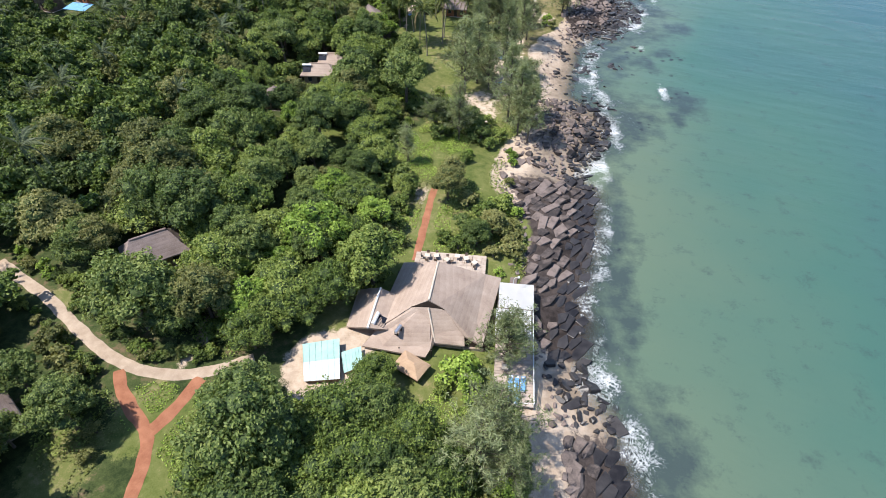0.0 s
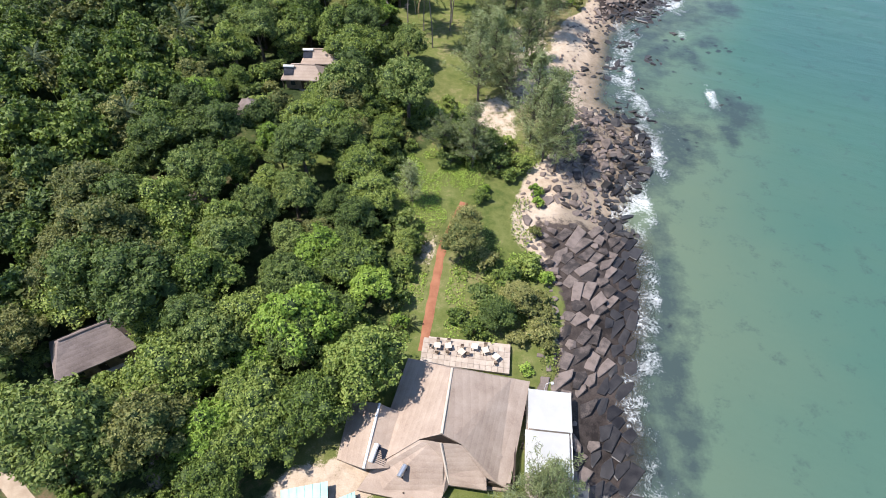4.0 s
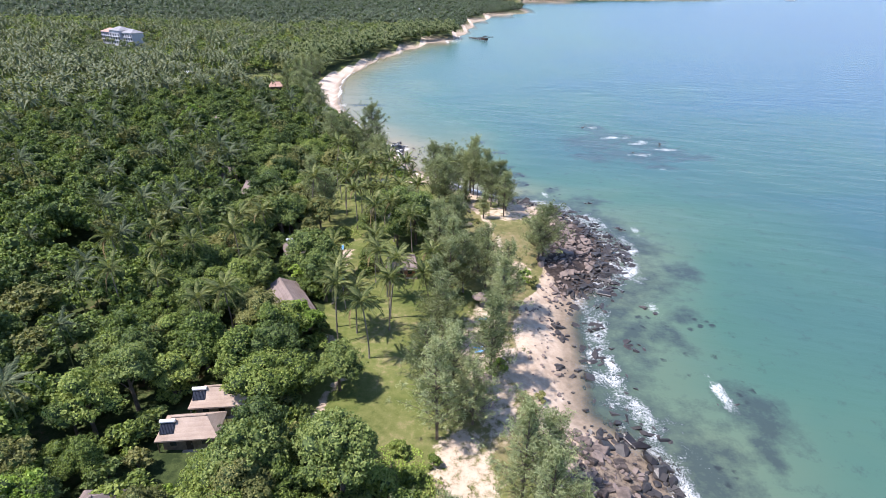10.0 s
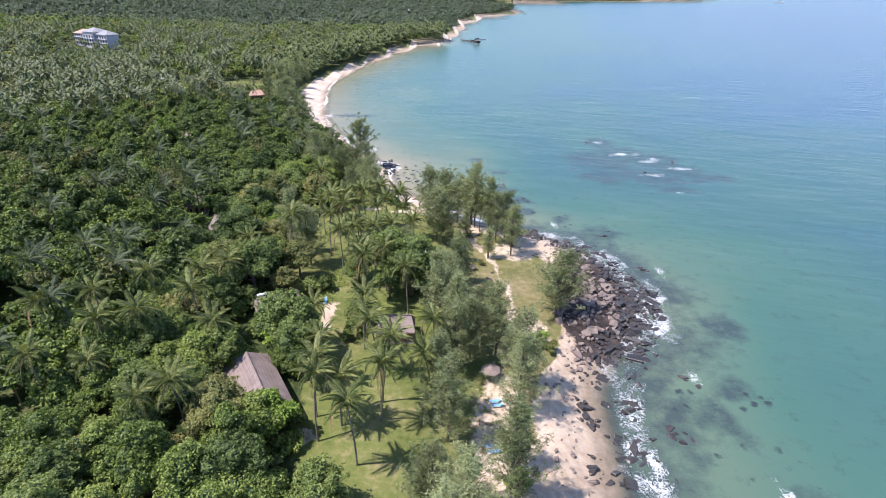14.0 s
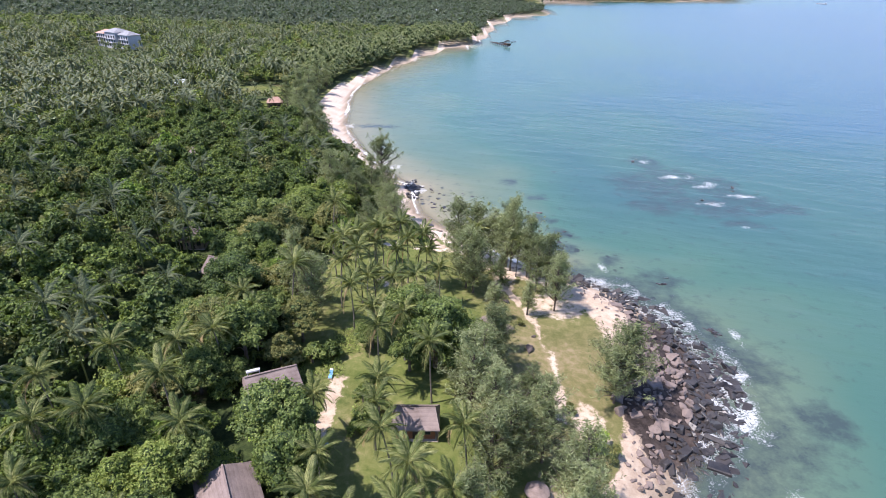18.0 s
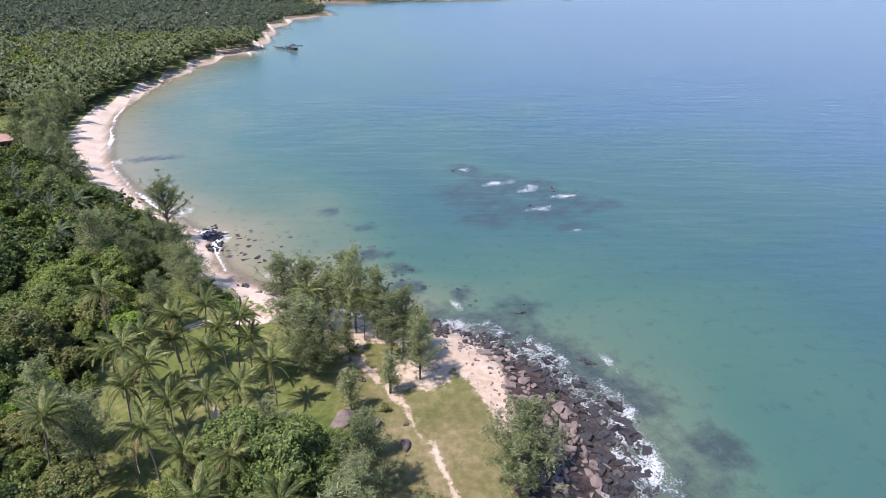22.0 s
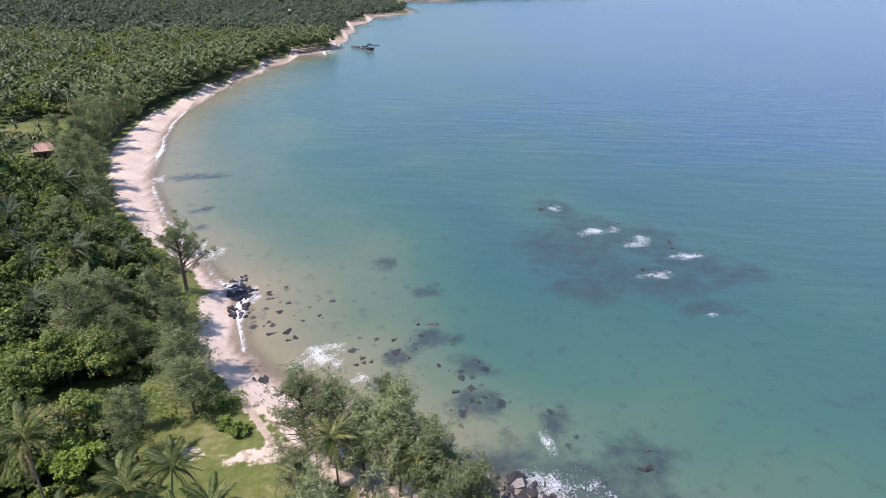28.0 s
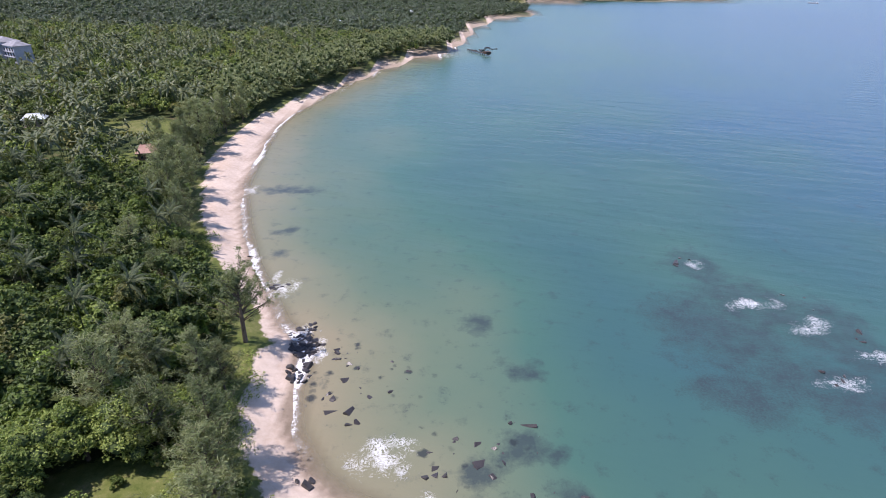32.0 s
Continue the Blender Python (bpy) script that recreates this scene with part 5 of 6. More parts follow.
SHRUBS = [make_tree("shrub", M_LEAF[k], lab, 1.9, 2.1, 0.25, 1100, 0.23, 10) for k, lab in enumerate(("dense dark green shrub beside the path", "leafy mid-green shrub at the wood edge", "olive dry-leaved shrub near the shore", "bright fresh green shrub near the shore"))]
for s in SHRUBS:
    s["category"] = "shrub"
for x, y, k, s in ((3.5, 67, 2, 1.25), (2.4, 69.8, 2, 1.2), (3.8, 72.5, 2, 1.0), (0.8, 65.6, 2, 0.9), (1.9, 61.6, 3, 0.6), (4.6, 65.0, 2, 0.8), (-47, 52.2, 1, 1.2), (-45.4, 50.4, 0, 1.1), (-51.5, 48.4, 1, 1.2), (-48.6, 49.6, 2, 1.1), (-44, 53.5, 1, 1.3), (-56.5, 54, 0, 1.3), (3, 95, 3, 0.85), (3.4, 92.5, 3, 0.7), (3, 85.5, 2, 0.75), (2, 78, 1, 1.3), (4.4, 76.5, 3, 0.9), (4.2, 67, 2, 1.1), (4.6, 70, 2, 1.0), (-2.3, 41.6, 3, 1.75), (-0.8, 39.6, 3, 1.2), (-4.6, 39.2, 1, 0.7), (12, 168, 3, 1.15), (13.5, 166, 2, 0.9), (2.2, 135.5, 3, 1.25), (-17, 239, 3, 0.95), (-19, 241, 3, 0.8),
                   (4, 27.5, 3, 1.2), (2, 24, 2, 1.2), (-2.5, 69, 0, 1.7), (0.8, 72, 2, 1.5), (-1, 75, 1, 1.3), (-5, 66.5, 1, 1.0), (-7.5, 68, 1, 0.9), (-5, 72, 0, 1.2), (-4.4, 78, 2, 1.2), (-15, 66, 3, 0.9), (-15.6, 70, 1, 1.0), (-16, 75, 1, 1.2), (-15.4, 79.5, 1, 1.2), (-17, 84, 0, 1.5), (-3.4, 100, 0, 1.5), (-6, 103, 0, 1.4), (-10, 106, 0, 1.6),
                   (-13, 108, 1, 1.5), (-9, 101, 1, 1.1), (-1.5, 98, 1, 1.0), (0.4, 101, 1, 1.2), (-16, 111, 1, 1.4), (-3, 106, 1, 1.2), (-12, 113, 1, 1.0), (-6, 92, 1, 0.9), (-5.5, 94, 3, 0.7), (-0.5, 196.6, 2, 0.9), (-1, 192, 2, 0.7), (-14, 118, 1, 0.9), (-9, 116, 1, 0.7), (-42, 43.5, 1, 1.2), (-45, 44, 2, 1.2), (-49, 46.5, 2, 1.3), (-40.5, 46, 1, 1.0), (-43, 48, 1, 1.3),
                   (-36, 44, 1, 1.1), (-53, 46.5, 0, 1.2), (-59, 50, 1, 1.0), (-30, 36, 1, 1.0), (-43, 25, 2, 0.7), (-44, 28, 2, 0.7), (-47.5, 31, 0, 1.3), (-50, 33, 2, 1.4), (-53, 36, 2, 1.3), (-56, 39, 2, 1.3), (-22, 250, 0, 1.2), (-12, 100, 0, 1.3), (-33, 248, 2, 0.6), (-39, 252, 1, 0.6), (-20, 246, 3, 0.9), (-16, 57.5, 1, 0.9), (-23, 171, 0, 1.3), (-24, 176, 0, 1.2), (-22, 174, 0, 1.2),
                   (-24.5, 169, 1, 0.8), (-34, 185, 0, 1.4), (-37, 184, 2, 1.3), (-31, 187, 0, 1.3), (-36, 170, 3, 1.3), (-38, 167, 3, 1.2), (-41, 170, 1, 1.3), (-46, 175, 1, 1.3), (8.5, 130, 2, 0.7), (8, 120, 1, 0.7), (6, 118, 2, 0.8), (9, 175, 2, 0.7), (4, 199, 2, 0.6), (-50.5, 112, 0, 1.7), (-51, 118, 1, 1.7), (-48.5, 108, 1, 1.6), (-45, 106.5, 0, 1.5), (-41, 107.5, 1, 1.6), (-38, 111, 0, 1.4), (-36.6, 115.5, 1, 1.3), (-49, 122, 0, 1.6), (-36, 120, 0, 1.3), (-48, 114.5, 2, 1.3), (-43, 109.5, 3, 1.1), (-48.5, 128, 1, 1.6), (-46.5, 111, 1, 1.3), (-39.5, 108.5, 2, 1.1), (-35.5, 124, 1, 1.4)):
    set_tree(SHRUBS[k], x, y, s, sink=0.1)
# planting along the garden road
for (ax, ay), (bx, by) in zip(ROADS[0], ROADS[0][1:]):
    for f in np.arange(0, 1, 0.26):
        for side in (-1, 1):
            d = Vector((bx - ax, by - ay)).normalized()
            w = side * rng.uniform(1.9, 3.4)
            x, y = ax + (bx - ax) * f - d.y * w, ay + (by - ay) * f + d.x * w
            if min(float(near_line(x, y, l)) for l in RED_PATHS) > 1.9 and not (x > -35 and y > 39) and math.hypot(x + 40.5, y - 32.5) > 4.5:
                set_tree(SHRUBS[int(rng.choice(4, p=[0.4, 0.3, 0.15, 0.15]))], x, y, rng.uniform(0.4, 0.8), sink=0.1)
for x, y, k, s in ((-13.0, 39.2, 5, 0.62), (-24, 131, 0, 1.0), (-34, 144, 5, 0.95), (-30.5, 158, 4, 1.1), (-12.5, 185, 4, 1.45), (-7.5, 183, 0, 1.15), (-17.5, 189, 4, 1.3), (-10, 190.5, 0, 1.0), (-17, 184, 0, 1.0), (-6, 188, 5, 0.9), (-24, 190, 0, 0.8), (-37, 191, 2, 1.05), (-17, 56.3, 1, 1.25), (-19.5, 58.5, 3, 0.9), (-22, 52, 5, 0.95), (-26, 48.5, 3, 0.85), (-8, 79, 2, 0.85), (-7.5, 82.5, 6, 0.7), (-2, 67.8, 0, 0.62), (0.5, 71, 2, 0.6), (-16, 79, 1, 0.55),
                   (-30, 55, 7, 0.95), (-36, 54.5, 7, 0.9), (-52, 69, 6, 1.35), (-57.5, 63, 2, 1.0), (-46.5, 62.5, 6, 0.75), (-60, 77, 2, 1.35), (-58.5, 55, 2, 0.9), (-58, 69, 6, 1.2), (-76, 76, 6, 1.3), (-65, 56.5, 6, 1.2), (-64, 94, 6, 1.2), (-57, 106, 7, 1.05), (-65, 101, 6, 1.1), (-52, 164, 7, 0.95), (-53, 289, 2, 1.1), (-36, 262, 3, 1.1), (-39, 258, 3, 1.0), (-47, 292, 6, 0.9), (-30, 262, 3, 0.8), (-6, 104, 0, 0.75), (-13, 103, 4, 0.7), (-47, 66, 6, 1.0), (-12.8, 35.5, 3, 0.85), (-10, 33, 0, 0.8), (-7, 31, 5, 0.9), (-3.5, 25, 3, 0.9),
                   (-27.5, 30, 5, 0.95), (-30.5, 42.5, 5, 0.8), (-29, 47, 3, 0.9), (-22, 28, 3, 1.1), (-16, 31, 5, 1.1), (-12, 26, 3, 1.1), (-27, 26, 5, 1.0), (-20, 22, 3, 1.1)):
    tagged(set_tree(BROAD[k], x, y, s, sink=0.3), group="woodland trees")
for t in (*BROAD, *CAS, SPREAD, *PALMS, *SHRUBS):
    remove(t)


def cover(name, areas, per, size, mat, label, lift=0.12, free=()):
    """Low leaves over soft patches of ground."""
    cen = []
    for cx, cy, rx, ry in areas:
        n = int(per * rx * ry * 3.1)
        a, d = rng.uniform(0, 6.28, n), np.sqrt(rng.random(n))
        x, y = cx + rx * d * np.cos(a), cy + ry * d * np.sin(a)
        ok = wave(x, y, 4, 5.0) > -0.55 + 0.5 * smooth(0.6, 1.0, d)
        for line in RED_PATHS + ROADS:
            ok &= near_line(x, y, line) > 1.25
        cen.append(np.stack([x, y, height(x, y) + lift * rng.uniform(0.3, 1.6, n)], 1)[ok])
    cen = np.concatenate(cen)
    v, q = leaves_on(cen, np.tile((0.0, 0, 1.0), (len(cen), 1)), size, rng)
    tagged(new(name, mesh_np(name, v, [q], mat)), label, "plants", kind="stuff")


cover("creeper", [(-14.5, 95, 6, 7), (-15, 87, 4, 4), (-14, 70, 2.2, 7), (-20, 98, 5, 4), (-8, 98, 2.5, 4), (-39.8, 32.5, 3.2, 4), (-4.5, 36, 3.5, 5), (-14, 115, 5, 5), (-8, 72, 1.6, 8), (-33.4, 29, 3, 7), (1.5, 79, 3, 3), (-12, 101, 5, 4), (-16, 112, 5, 5), (-25, 103, 4, 2)], 22, 0.20, M_LEAF[3], "bright green creeping ground cover")
cover("undergrowth", [(-2, 70, 6, 6), (-4, 104, 8, 6), (-14, 110, 7, 5), (-42, 46, 8, 4), (-47, 30, 4, 7), (4, 30, 3, 10), (0, 32, 4, 8), (5, 68, 1.5, 6), (-6, 80, 4, 6), (-33, 184, 5, 5), (-38, 172, 5, 4), (-23, 173, 2.5, 6), (-30, 260, 6, 22), (-55, 320, 6, 14), (-45, 300, 7, 12), (-34, 45, 6, 6), (-20, 246, 4, 5), (-28, 192, 4, 4), (-20, 56, 4, 4), (1, 88, 2, 6)], 11, 0.27, M_LEAF[1], "mixed green undergrowth at the woodland edge", 0.5)
cover("dry_grass", [(-45, 24, 3, 4), (-43.5, 28.5, 2, 4), (-12.8, 80, 1.8, 5), (-7, 108, 4, 6), (5, 66, 1.5, 6), (-14, 100, 3, 2)], 16, 0.2, M_LEAF[2], "dry yellowish grass tufts", 0.2)
# low wood-edge growth that hides the trunks
edge_rows = []
for y in np.arange(18, 320, 1.5):
    for d in (0.5, 2.5, 4.5):
        x = float(along(WOOD, y)) - d + rng.uniform(-1, 1)
        if not open_ground(x, y) and rng.random() < 0.55:
            edge_rows.append((x, y + rng.uniform(-0.7, 0.7), rng.uniform(0.6, 1.2), int(rng.choice(3, p=[0.5, 0.35, 0.15]))))
grove("edge_thicket", edge_rows, [template(1.7, 2.3, 0.1, 420, 0.32, 6, 1, m) for m in (0, 1, 2)], "dense low thicket along the woodland edge", GROVE_MATS)

# ---------------------------------------------------------------- buildings
def slope(name, pts, thick, mat, parent, label=""):
    bm = prism(bmesh.new(), pts, thick)
    bmesh.ops.subdivide_edges(bm, edges=bm.edges[:], cuts=3, use_grid_fill=True)
    for v in bm.verts:
        v.co.z += 0.10 * noise.noise(v.co * 0.9)
    bmesh.ops.recalc_face_normals(bm, faces=bm.faces[:])
    return part(name, bm, mat, parent, label)


def cap(a, b, parent, mat, r=0.16):
    part("ridge_cap", tube(bmesh.new(), [a, Vector(a).lerp(Vector(b), 0.5) + Vector((0, 0, 0.03)), b], [r, r, r], 6), mat, parent)


def hut(x, y, turn, long, wide, eave, ridge, mat, label, name="thatched_hut", hip=0.22, wall=None, group="thatched huts", drop=0.0):
    """A house with four roof slopes, walls under them, a door and windows."""
    z = hz(x, y) - drop
    h = thing(name, pose(x, y, z, 0, 0, turn), label, "house", group)
    a, b, r = long / 2, wide / 2, long / 2 * (1 - hip * 2)
    N = [(-a, -b, eave), (a, -b, eave), (a, b, eave), (-a, b, eave)]
    R = [(-r, 0, ridge), (r, 0, ridge)]
    slope("roof_slope", [N[0], N[1], R[1], R[0]], 0.22, mat, h)
    slope("roof_slope", [N[2], N[3], R[0], R[1]], 0.22, mat, h)
    slope("roof_hip", [N[1], N[2], R[1]], 0.22, mat, h)
    slope("roof_hip", [N[3], N[0], R[0]], 0.22, mat, h)
    cap(R[0], R[1], h, mat)
    wa, wb, w = a - 0.7, b - 0.7, wall or M_WOOD
    for x0, y0, x1, y1 in ((-wa, -wb, wa, -wb + 0.18), (-wa, wb - 0.18, wa, wb), (-wa, -wb + 0.18, -wa + 0.18, wb - 0.18), (wa - 0.18, -wb + 0.18, wa, wb - 0.18)):
        part("wall", boxes((x0, y0, -0.5, x1, y1, eave + 0.15)), w, h)
    d = part("door", boxes((-0.45, -wb - 0.05, 0.05, 0.45, -wb - 0.01, 2.1), bev=0.01), M_DARKWOOD, h)
    part("handle", boxes((0.3, -wb - 0.1, 1.0, 0.36, -wb - 0.05, 1.12)), M_STEEL, d)
    for wx in (-wa * 0.6, wa * 0.6):
        f = part("window", boxes((wx - 0.5, -wb - 0.06, 0.9, wx + 0.5, -wb - 0.01, 1.95), bev=0.01), M_WOOD, h)
        part("pane", boxes((wx - 0.42, -wb - 0.075, 0.98, wx + 0.42, -wb - 0.062, 1.87)), M_DARKGLASS, f)
    for sx in (-1, 1):
        for sy in (-1, 1):
            part("post", tube(bmesh.new(), [(sx * (a - 0.25), sy * (b - 0.25), -0.6), (sx * (a - 0.25), sy * (b - 0.25), eave + 0.1)], [0.09, 0.08], 6), M_WOOD, h)
    part("plinth", boxes((-a + 0.2, -b + 0.2, -0.9, a - 0.2, b - 0.2, 0.04), bev=0.03), M_TERRACE, h)
    return h


def heater(m, label="rooftop solar water heater with dark panel and pale tank"):
    """A slanted dark collector with a tank along its top."""
    t = thing("solar_water_heater", m, label, "water heater", "solar water heaters")
    part("collector", boxes((-0.95, -0.75, 0.12, 0.95, 0.75, 0.20), bev=0.02), M_PANEL, t)
    for k in range(9):
        part("tube", tube(bmesh.new(), [(-0.8 + 0.2 * k, -0.7, 0.24), (-0.8 + 0.2 * k, 0.7, 0.24)], [0.03, 0.03], 5), M_PANEL, t)
    part("tank", tube(bmesh.new(), [(-1.05, 0.95, 0.38), (-1.0, 0.95, 0.38), (1.0, 0.95, 0.38), (1.05, 0.95, 0.38)], [0.2, 0.27, 0.27, 0.2], 12), M_WHITE, t)
    for x in (-0.9, 0.9):
        part("leg", boxes((x - 0.03, 0.6, -0.25, x + 0.03, 0.68, 0.14)), M_STEEL, t)
        part("leg", boxes((x - 0.03, -0.68, -0.1, x + 0.03, -0.6, 0.14)), M_STEEL, t)
    return t


hut(-50.8, 56.4, 38, 9.4, 6.4, 2.5, 5.4, M_THATCH_GREY, "grey thatched cottage half hidden under trees")
hut(-43.0, 120.3, 4, 8.4, 5.2, 2.5, 4.4, M_THATCH, "tan thatched cottage with a solar heater on its roof")
hut(-40.6, 126.6, 4, 9.0, 5.0, 2.5, 4.4, M_THATCH, "tan thatched cottage beside a twin cottage")
hut(-39.0, 139.8, 6, 5.5, 3.4, 2.4, 3.6, M_THATCH, "small tan thatched cottage among trees")
hut(-51.6, 82.6, 0, 9.0, 5.0, 2.6, 5.2, M_THATCH_GREY, "grey thatched roof rising out of the trees")
hut(-49.0, 106.6, 0, 5.4, 5.4, 2.6, 4.6, M_THATCH_GREY, "small pointed grey thatched pavilion", hip=0.48)
hut(-55.4, 27.2, -35, 6.5, 5.0, 2.4, 4.4, M_THATCH_GREY, "grey thatched hut beside the garden path")
hut(-36.6, 152.8, -62, 14.0, 7.6, 2.8, 5.6, M_THATCH_GREY, "large worn grey thatched house by the lawn", hip=0.12)
hut(-38.4, 176.6, 24, 8.8, 6.0, 2.5, 4.6, M_THATCH_GREY, "weathered thatched cottage with a solar heater", hip=0.05)
hut(-15.3, 170.3, 0, 7.2, 5.4, 2.4, 4.6, M_THATCH_GREY, "thatched cottage with a terracotta base on the lawn", wall=M_REDPATH, hip=0.1)
hut(-57.6, 210.4, -24, 9.4, 5.0, 3.2, 6.2, M_THATCH_GREY, "long grey thatched cottage among palms", hip=0.08)
hut(-57.6, 242.2, 10, 6.0, 4.5, 3.4, 5.6, M_THATCH_GREY, "small thatched roof among dense trees", hip=0.3)
hut(-92.6, 285.5, -15, 8.5, 7.0, 4.6, 8.2, M_THATCH_GREY, "tall thatched roof above the woodland", hip=0.3)
hut(-72, 229, 10, 6, 4.5, 3.0, 5.2, M_THATCH_GREY, "small thatched hut in the woodland", hip=0.2)
hut(-97.0, 394, 15, 8.0, 6.0, 3.0, 5.4, M_FADED, "small beach house with a faded red roof", "beach_house", group="far houses")
hut(-161, 434, 20, 9.0, 6.5, 3.2, 5.0, M_SHEETWHITE, "small house with a pale blue-white sheet roof", "beach_house", group="far houses")
hut(-128.5, 163.5, -30, 8.5, 6.0, 4.4, 6.0, M_REDROOF, "orange clay-roofed house at the forest edge", "forest_house", hip=0.05, wall=M_REDPATH, group="far houses")
hut(-117.5, 167.5, -30, 5.5, 4.0, 3.6, 5.0, M_REDROOF, "small orange-roofed outbuilding under trees", "forest_house", group="far houses")
hut(-136.5, 156.5, -20, 8.0, 6.0, 4.0, 5.6, M_GREYROOF, "grey sheet-roofed house at the forest edge", "forest_house", group="far houses")
for x, y, turn, l, w in ((-166, 236, 6, 20, 9), (-183, 221, -8, 12, 8), (-143, 240, 5, 8, 6)):
    hut(x, y, turn, l, w, 4.0, 6.0, M_GREYROOF, "long building with a plain grey roof beyond the trees", "long_building", group="far houses", hip=0.12, wall=M_WHITE)
heater(pose(-45.6, 118.9, hz(-43, 120.3) + 3.45, 36, 0, 4))
heater(pose(-43.6, 125.5, hz(-40.6, 126.6) + 3.5, 36, 0, 4))
heater(pose(-41.3, 176.9, hz(-38.4, 176.6) + 4.0, 34, 0, 204))

# ---- the restaurant by the sea
FLOOR = 3.15
rest = thing("restaurant", Matrix(), "large seaside restaurant under steep tan thatched roofs", "restaurant")
PEAK, RN = (-7.5, 49.6, 8.8), (-7.2, 57.9, 8.1)
slope("east_slope", [RN, PEAK, (-5.3, 49.2, 7.6), (-2.4, 47.0, 5.0), (0.2, 46.3, 4.1), (2.3, 59.3, 4.3)], 0.3, M_THATCH, rest)
slope("west_slope", [PEAK, RN, (-13.0, 60.6, 4.7), (-14.0, 53.5, 4.8), (-14.8, 46.6, 4.9), (-9.8, 49.3, 7.5)], 0.3, M_THATCH, rest)
slope("north_hip", [RN, (2.3, 59.3, 4.3), (-13.0, 60.6, 4.7)], 0.3, M_THATCH, rest)
slope("south_east_slope", [(-7.5, 49.0, 7.95), (-6.3, 46.0, 4.2), (-2.2, 45.9, 4.25), (-2.35, 47.05, 4.90), (-5.2, 49.22, 7.50)], 0.28, M_THATCH, rest)
slope("south_west_slope", [(-7.5, 49.0, 7.95), (-9.8, 49.34, 7.40), (-14.7, 46.7, 4.80), (-16.0, 44.3, 4.3), (-7.3, 43.7, 3.9), (-6.3, 46.0, 4.2)], 0.28, M_THATCH, rest)
part("roof_vent", prism(bmesh.new(), [(-9.9, 49.25, 7.55), (-5.2, 49.15, 7.55), (-7.5, 49.45, 8.7)], 0.12), M_DARKWOOD, rest, "dark open gable under the roof peak")
cap(RN, PEAK, rest, M_CREAM, 0.14)
cap((-7.5, 48.9, 8.0), (-6.3, 46.2, 4.3), rest, M_CREAM, 0.13)
for x0, y0, x1, y1 in ((-12.0, 59.2, 1.2, 59.4), (-13.6, 46.8, -13.4, 59.2), (0.6, 47.2, 0.8, 59.2), (-13.4, 45.6, -6.6, 45.8), (-6.6, 46.7, 0.6, 46.9)):
    part("wall", boxes((x0, y0, FLOOR - 1, x1, y1, 4.25)), M_DARKWOOD, rest)
for x, y in ((1.2, 47.4), (1.6, 51.5), (1.8, 55.5), (1.9, 58.6), (-2.6, 46.5), (-6.6, 44.6), (-11, 44.6), (-15.2, 45.0), (-8, 59.6), (-3, 59.5)):
    part("post", tube(bmesh.new(), [(x, y, FLOOR - 1), (x, y, 4.3)], [0.11, 0.1], 7), M_DARKWOOD, rest)
part("floor_slab", boxes((-15.2, 46.4, FLOOR - 1.2, 0.4, 59.6, FLOOR), bev=0.04), M_WOOD, rest)
wing = thing("restaurant_wing", Matrix(), "low kitchen wing with a pale thatched gable roof", "building")
WN, WS = (-15.1, 53.4, 6.3), (-15.4, 45.9, 6.3)
slope("west_slope", [WN, (-18.8, 54.3, 4.5), (-18.9, 47.3, 4.4), WS], 0.24, M_THATCH, wing)
slope("east_slope", [WS, (-12.9, 46.6, 5.4), (-12.6, 53.0, 5.4), WN], 0.24, M_THATCH, wing)
cap(WN, WS, wing, M_WHITE, 0.15)
for x0, y0, x1, y1 in ((-18.4, 47.8, -18.2, 53.9), (-18.2, 47.8, -13.8, 48.0), (-18.2, 53.6, -13.8, 53.8)):
    part("wall", boxes((x0, y0, FLOOR - 1, x1, y1, 4.6)), M_CREAM, wing)
hip = thing("tan_pavilion", pose(-8.9, 42.0, FLOOR - 0.9, 0, 0, -28), "small hip-roofed pavilion with fresh tan thatch", "pavilion")
for pts in ([(-2.1, -1.5, 2.0), (2.1, -1.5, 2.0), (0.5, 0, 2.9), (-0.5, 0, 2.9)], [(2.1, 1.5, 2.0), (-2.1, 1.5, 2.0), (-0.5, 0, 2.9), (0.5, 0, 2.9)], [(2.1, -1.5, 2.0), (2.1, 1.5, 2.0), (0.5, 0, 2.9)], [(-2.1, 1.5, 2.0), (-2.1, -1.5, 2.0), (-0.5, 0, 2.9)]):
    slope("roof_slope", pts, 0.18, M_THATCH_FRESH, hip)
for sx, sy in ((-1.7, -1.1), (1.7, -1.1), (1.7, 1.1), (-1.7, 1.1)):
    part("post", tube(bmesh.new(), [(sx, sy, -0.6), (sx, sy, 2.1)], [0.08, 0.08], 6), M_DARKWOOD, hip)
part("wall", boxes((-1.6, -1.0, -0.5, 1.6, 1.0, 1.9), bev=0.02), M_DARKWOOD, hip)
heater(pose(-13.9, 47.6, 5.55, 18, 0, 80), "solar water heater with a dark glass panel on thatch")
tank = thing("water_tank", pose(-11.3, 46.2, 5.75, 0, 0, 70), "small steel water tank lying on the roof", "tank")
part("drum", tube(bmesh.new(), [(-0.75, 0, 0.45), (-0.68, 0, 0.45), (0.68, 0, 0.45), (0.75, 0, 0.45)], [0.2, 0.28, 0.28, 0.2], 12), M_STEEL, tank)
for x in (-0.45, 0.45):
    part("cradle", boxes((x - 0.05, -0.3, -0.3, x + 0.05, 0.3, 0.25)), M_DARKWOOD, tank)


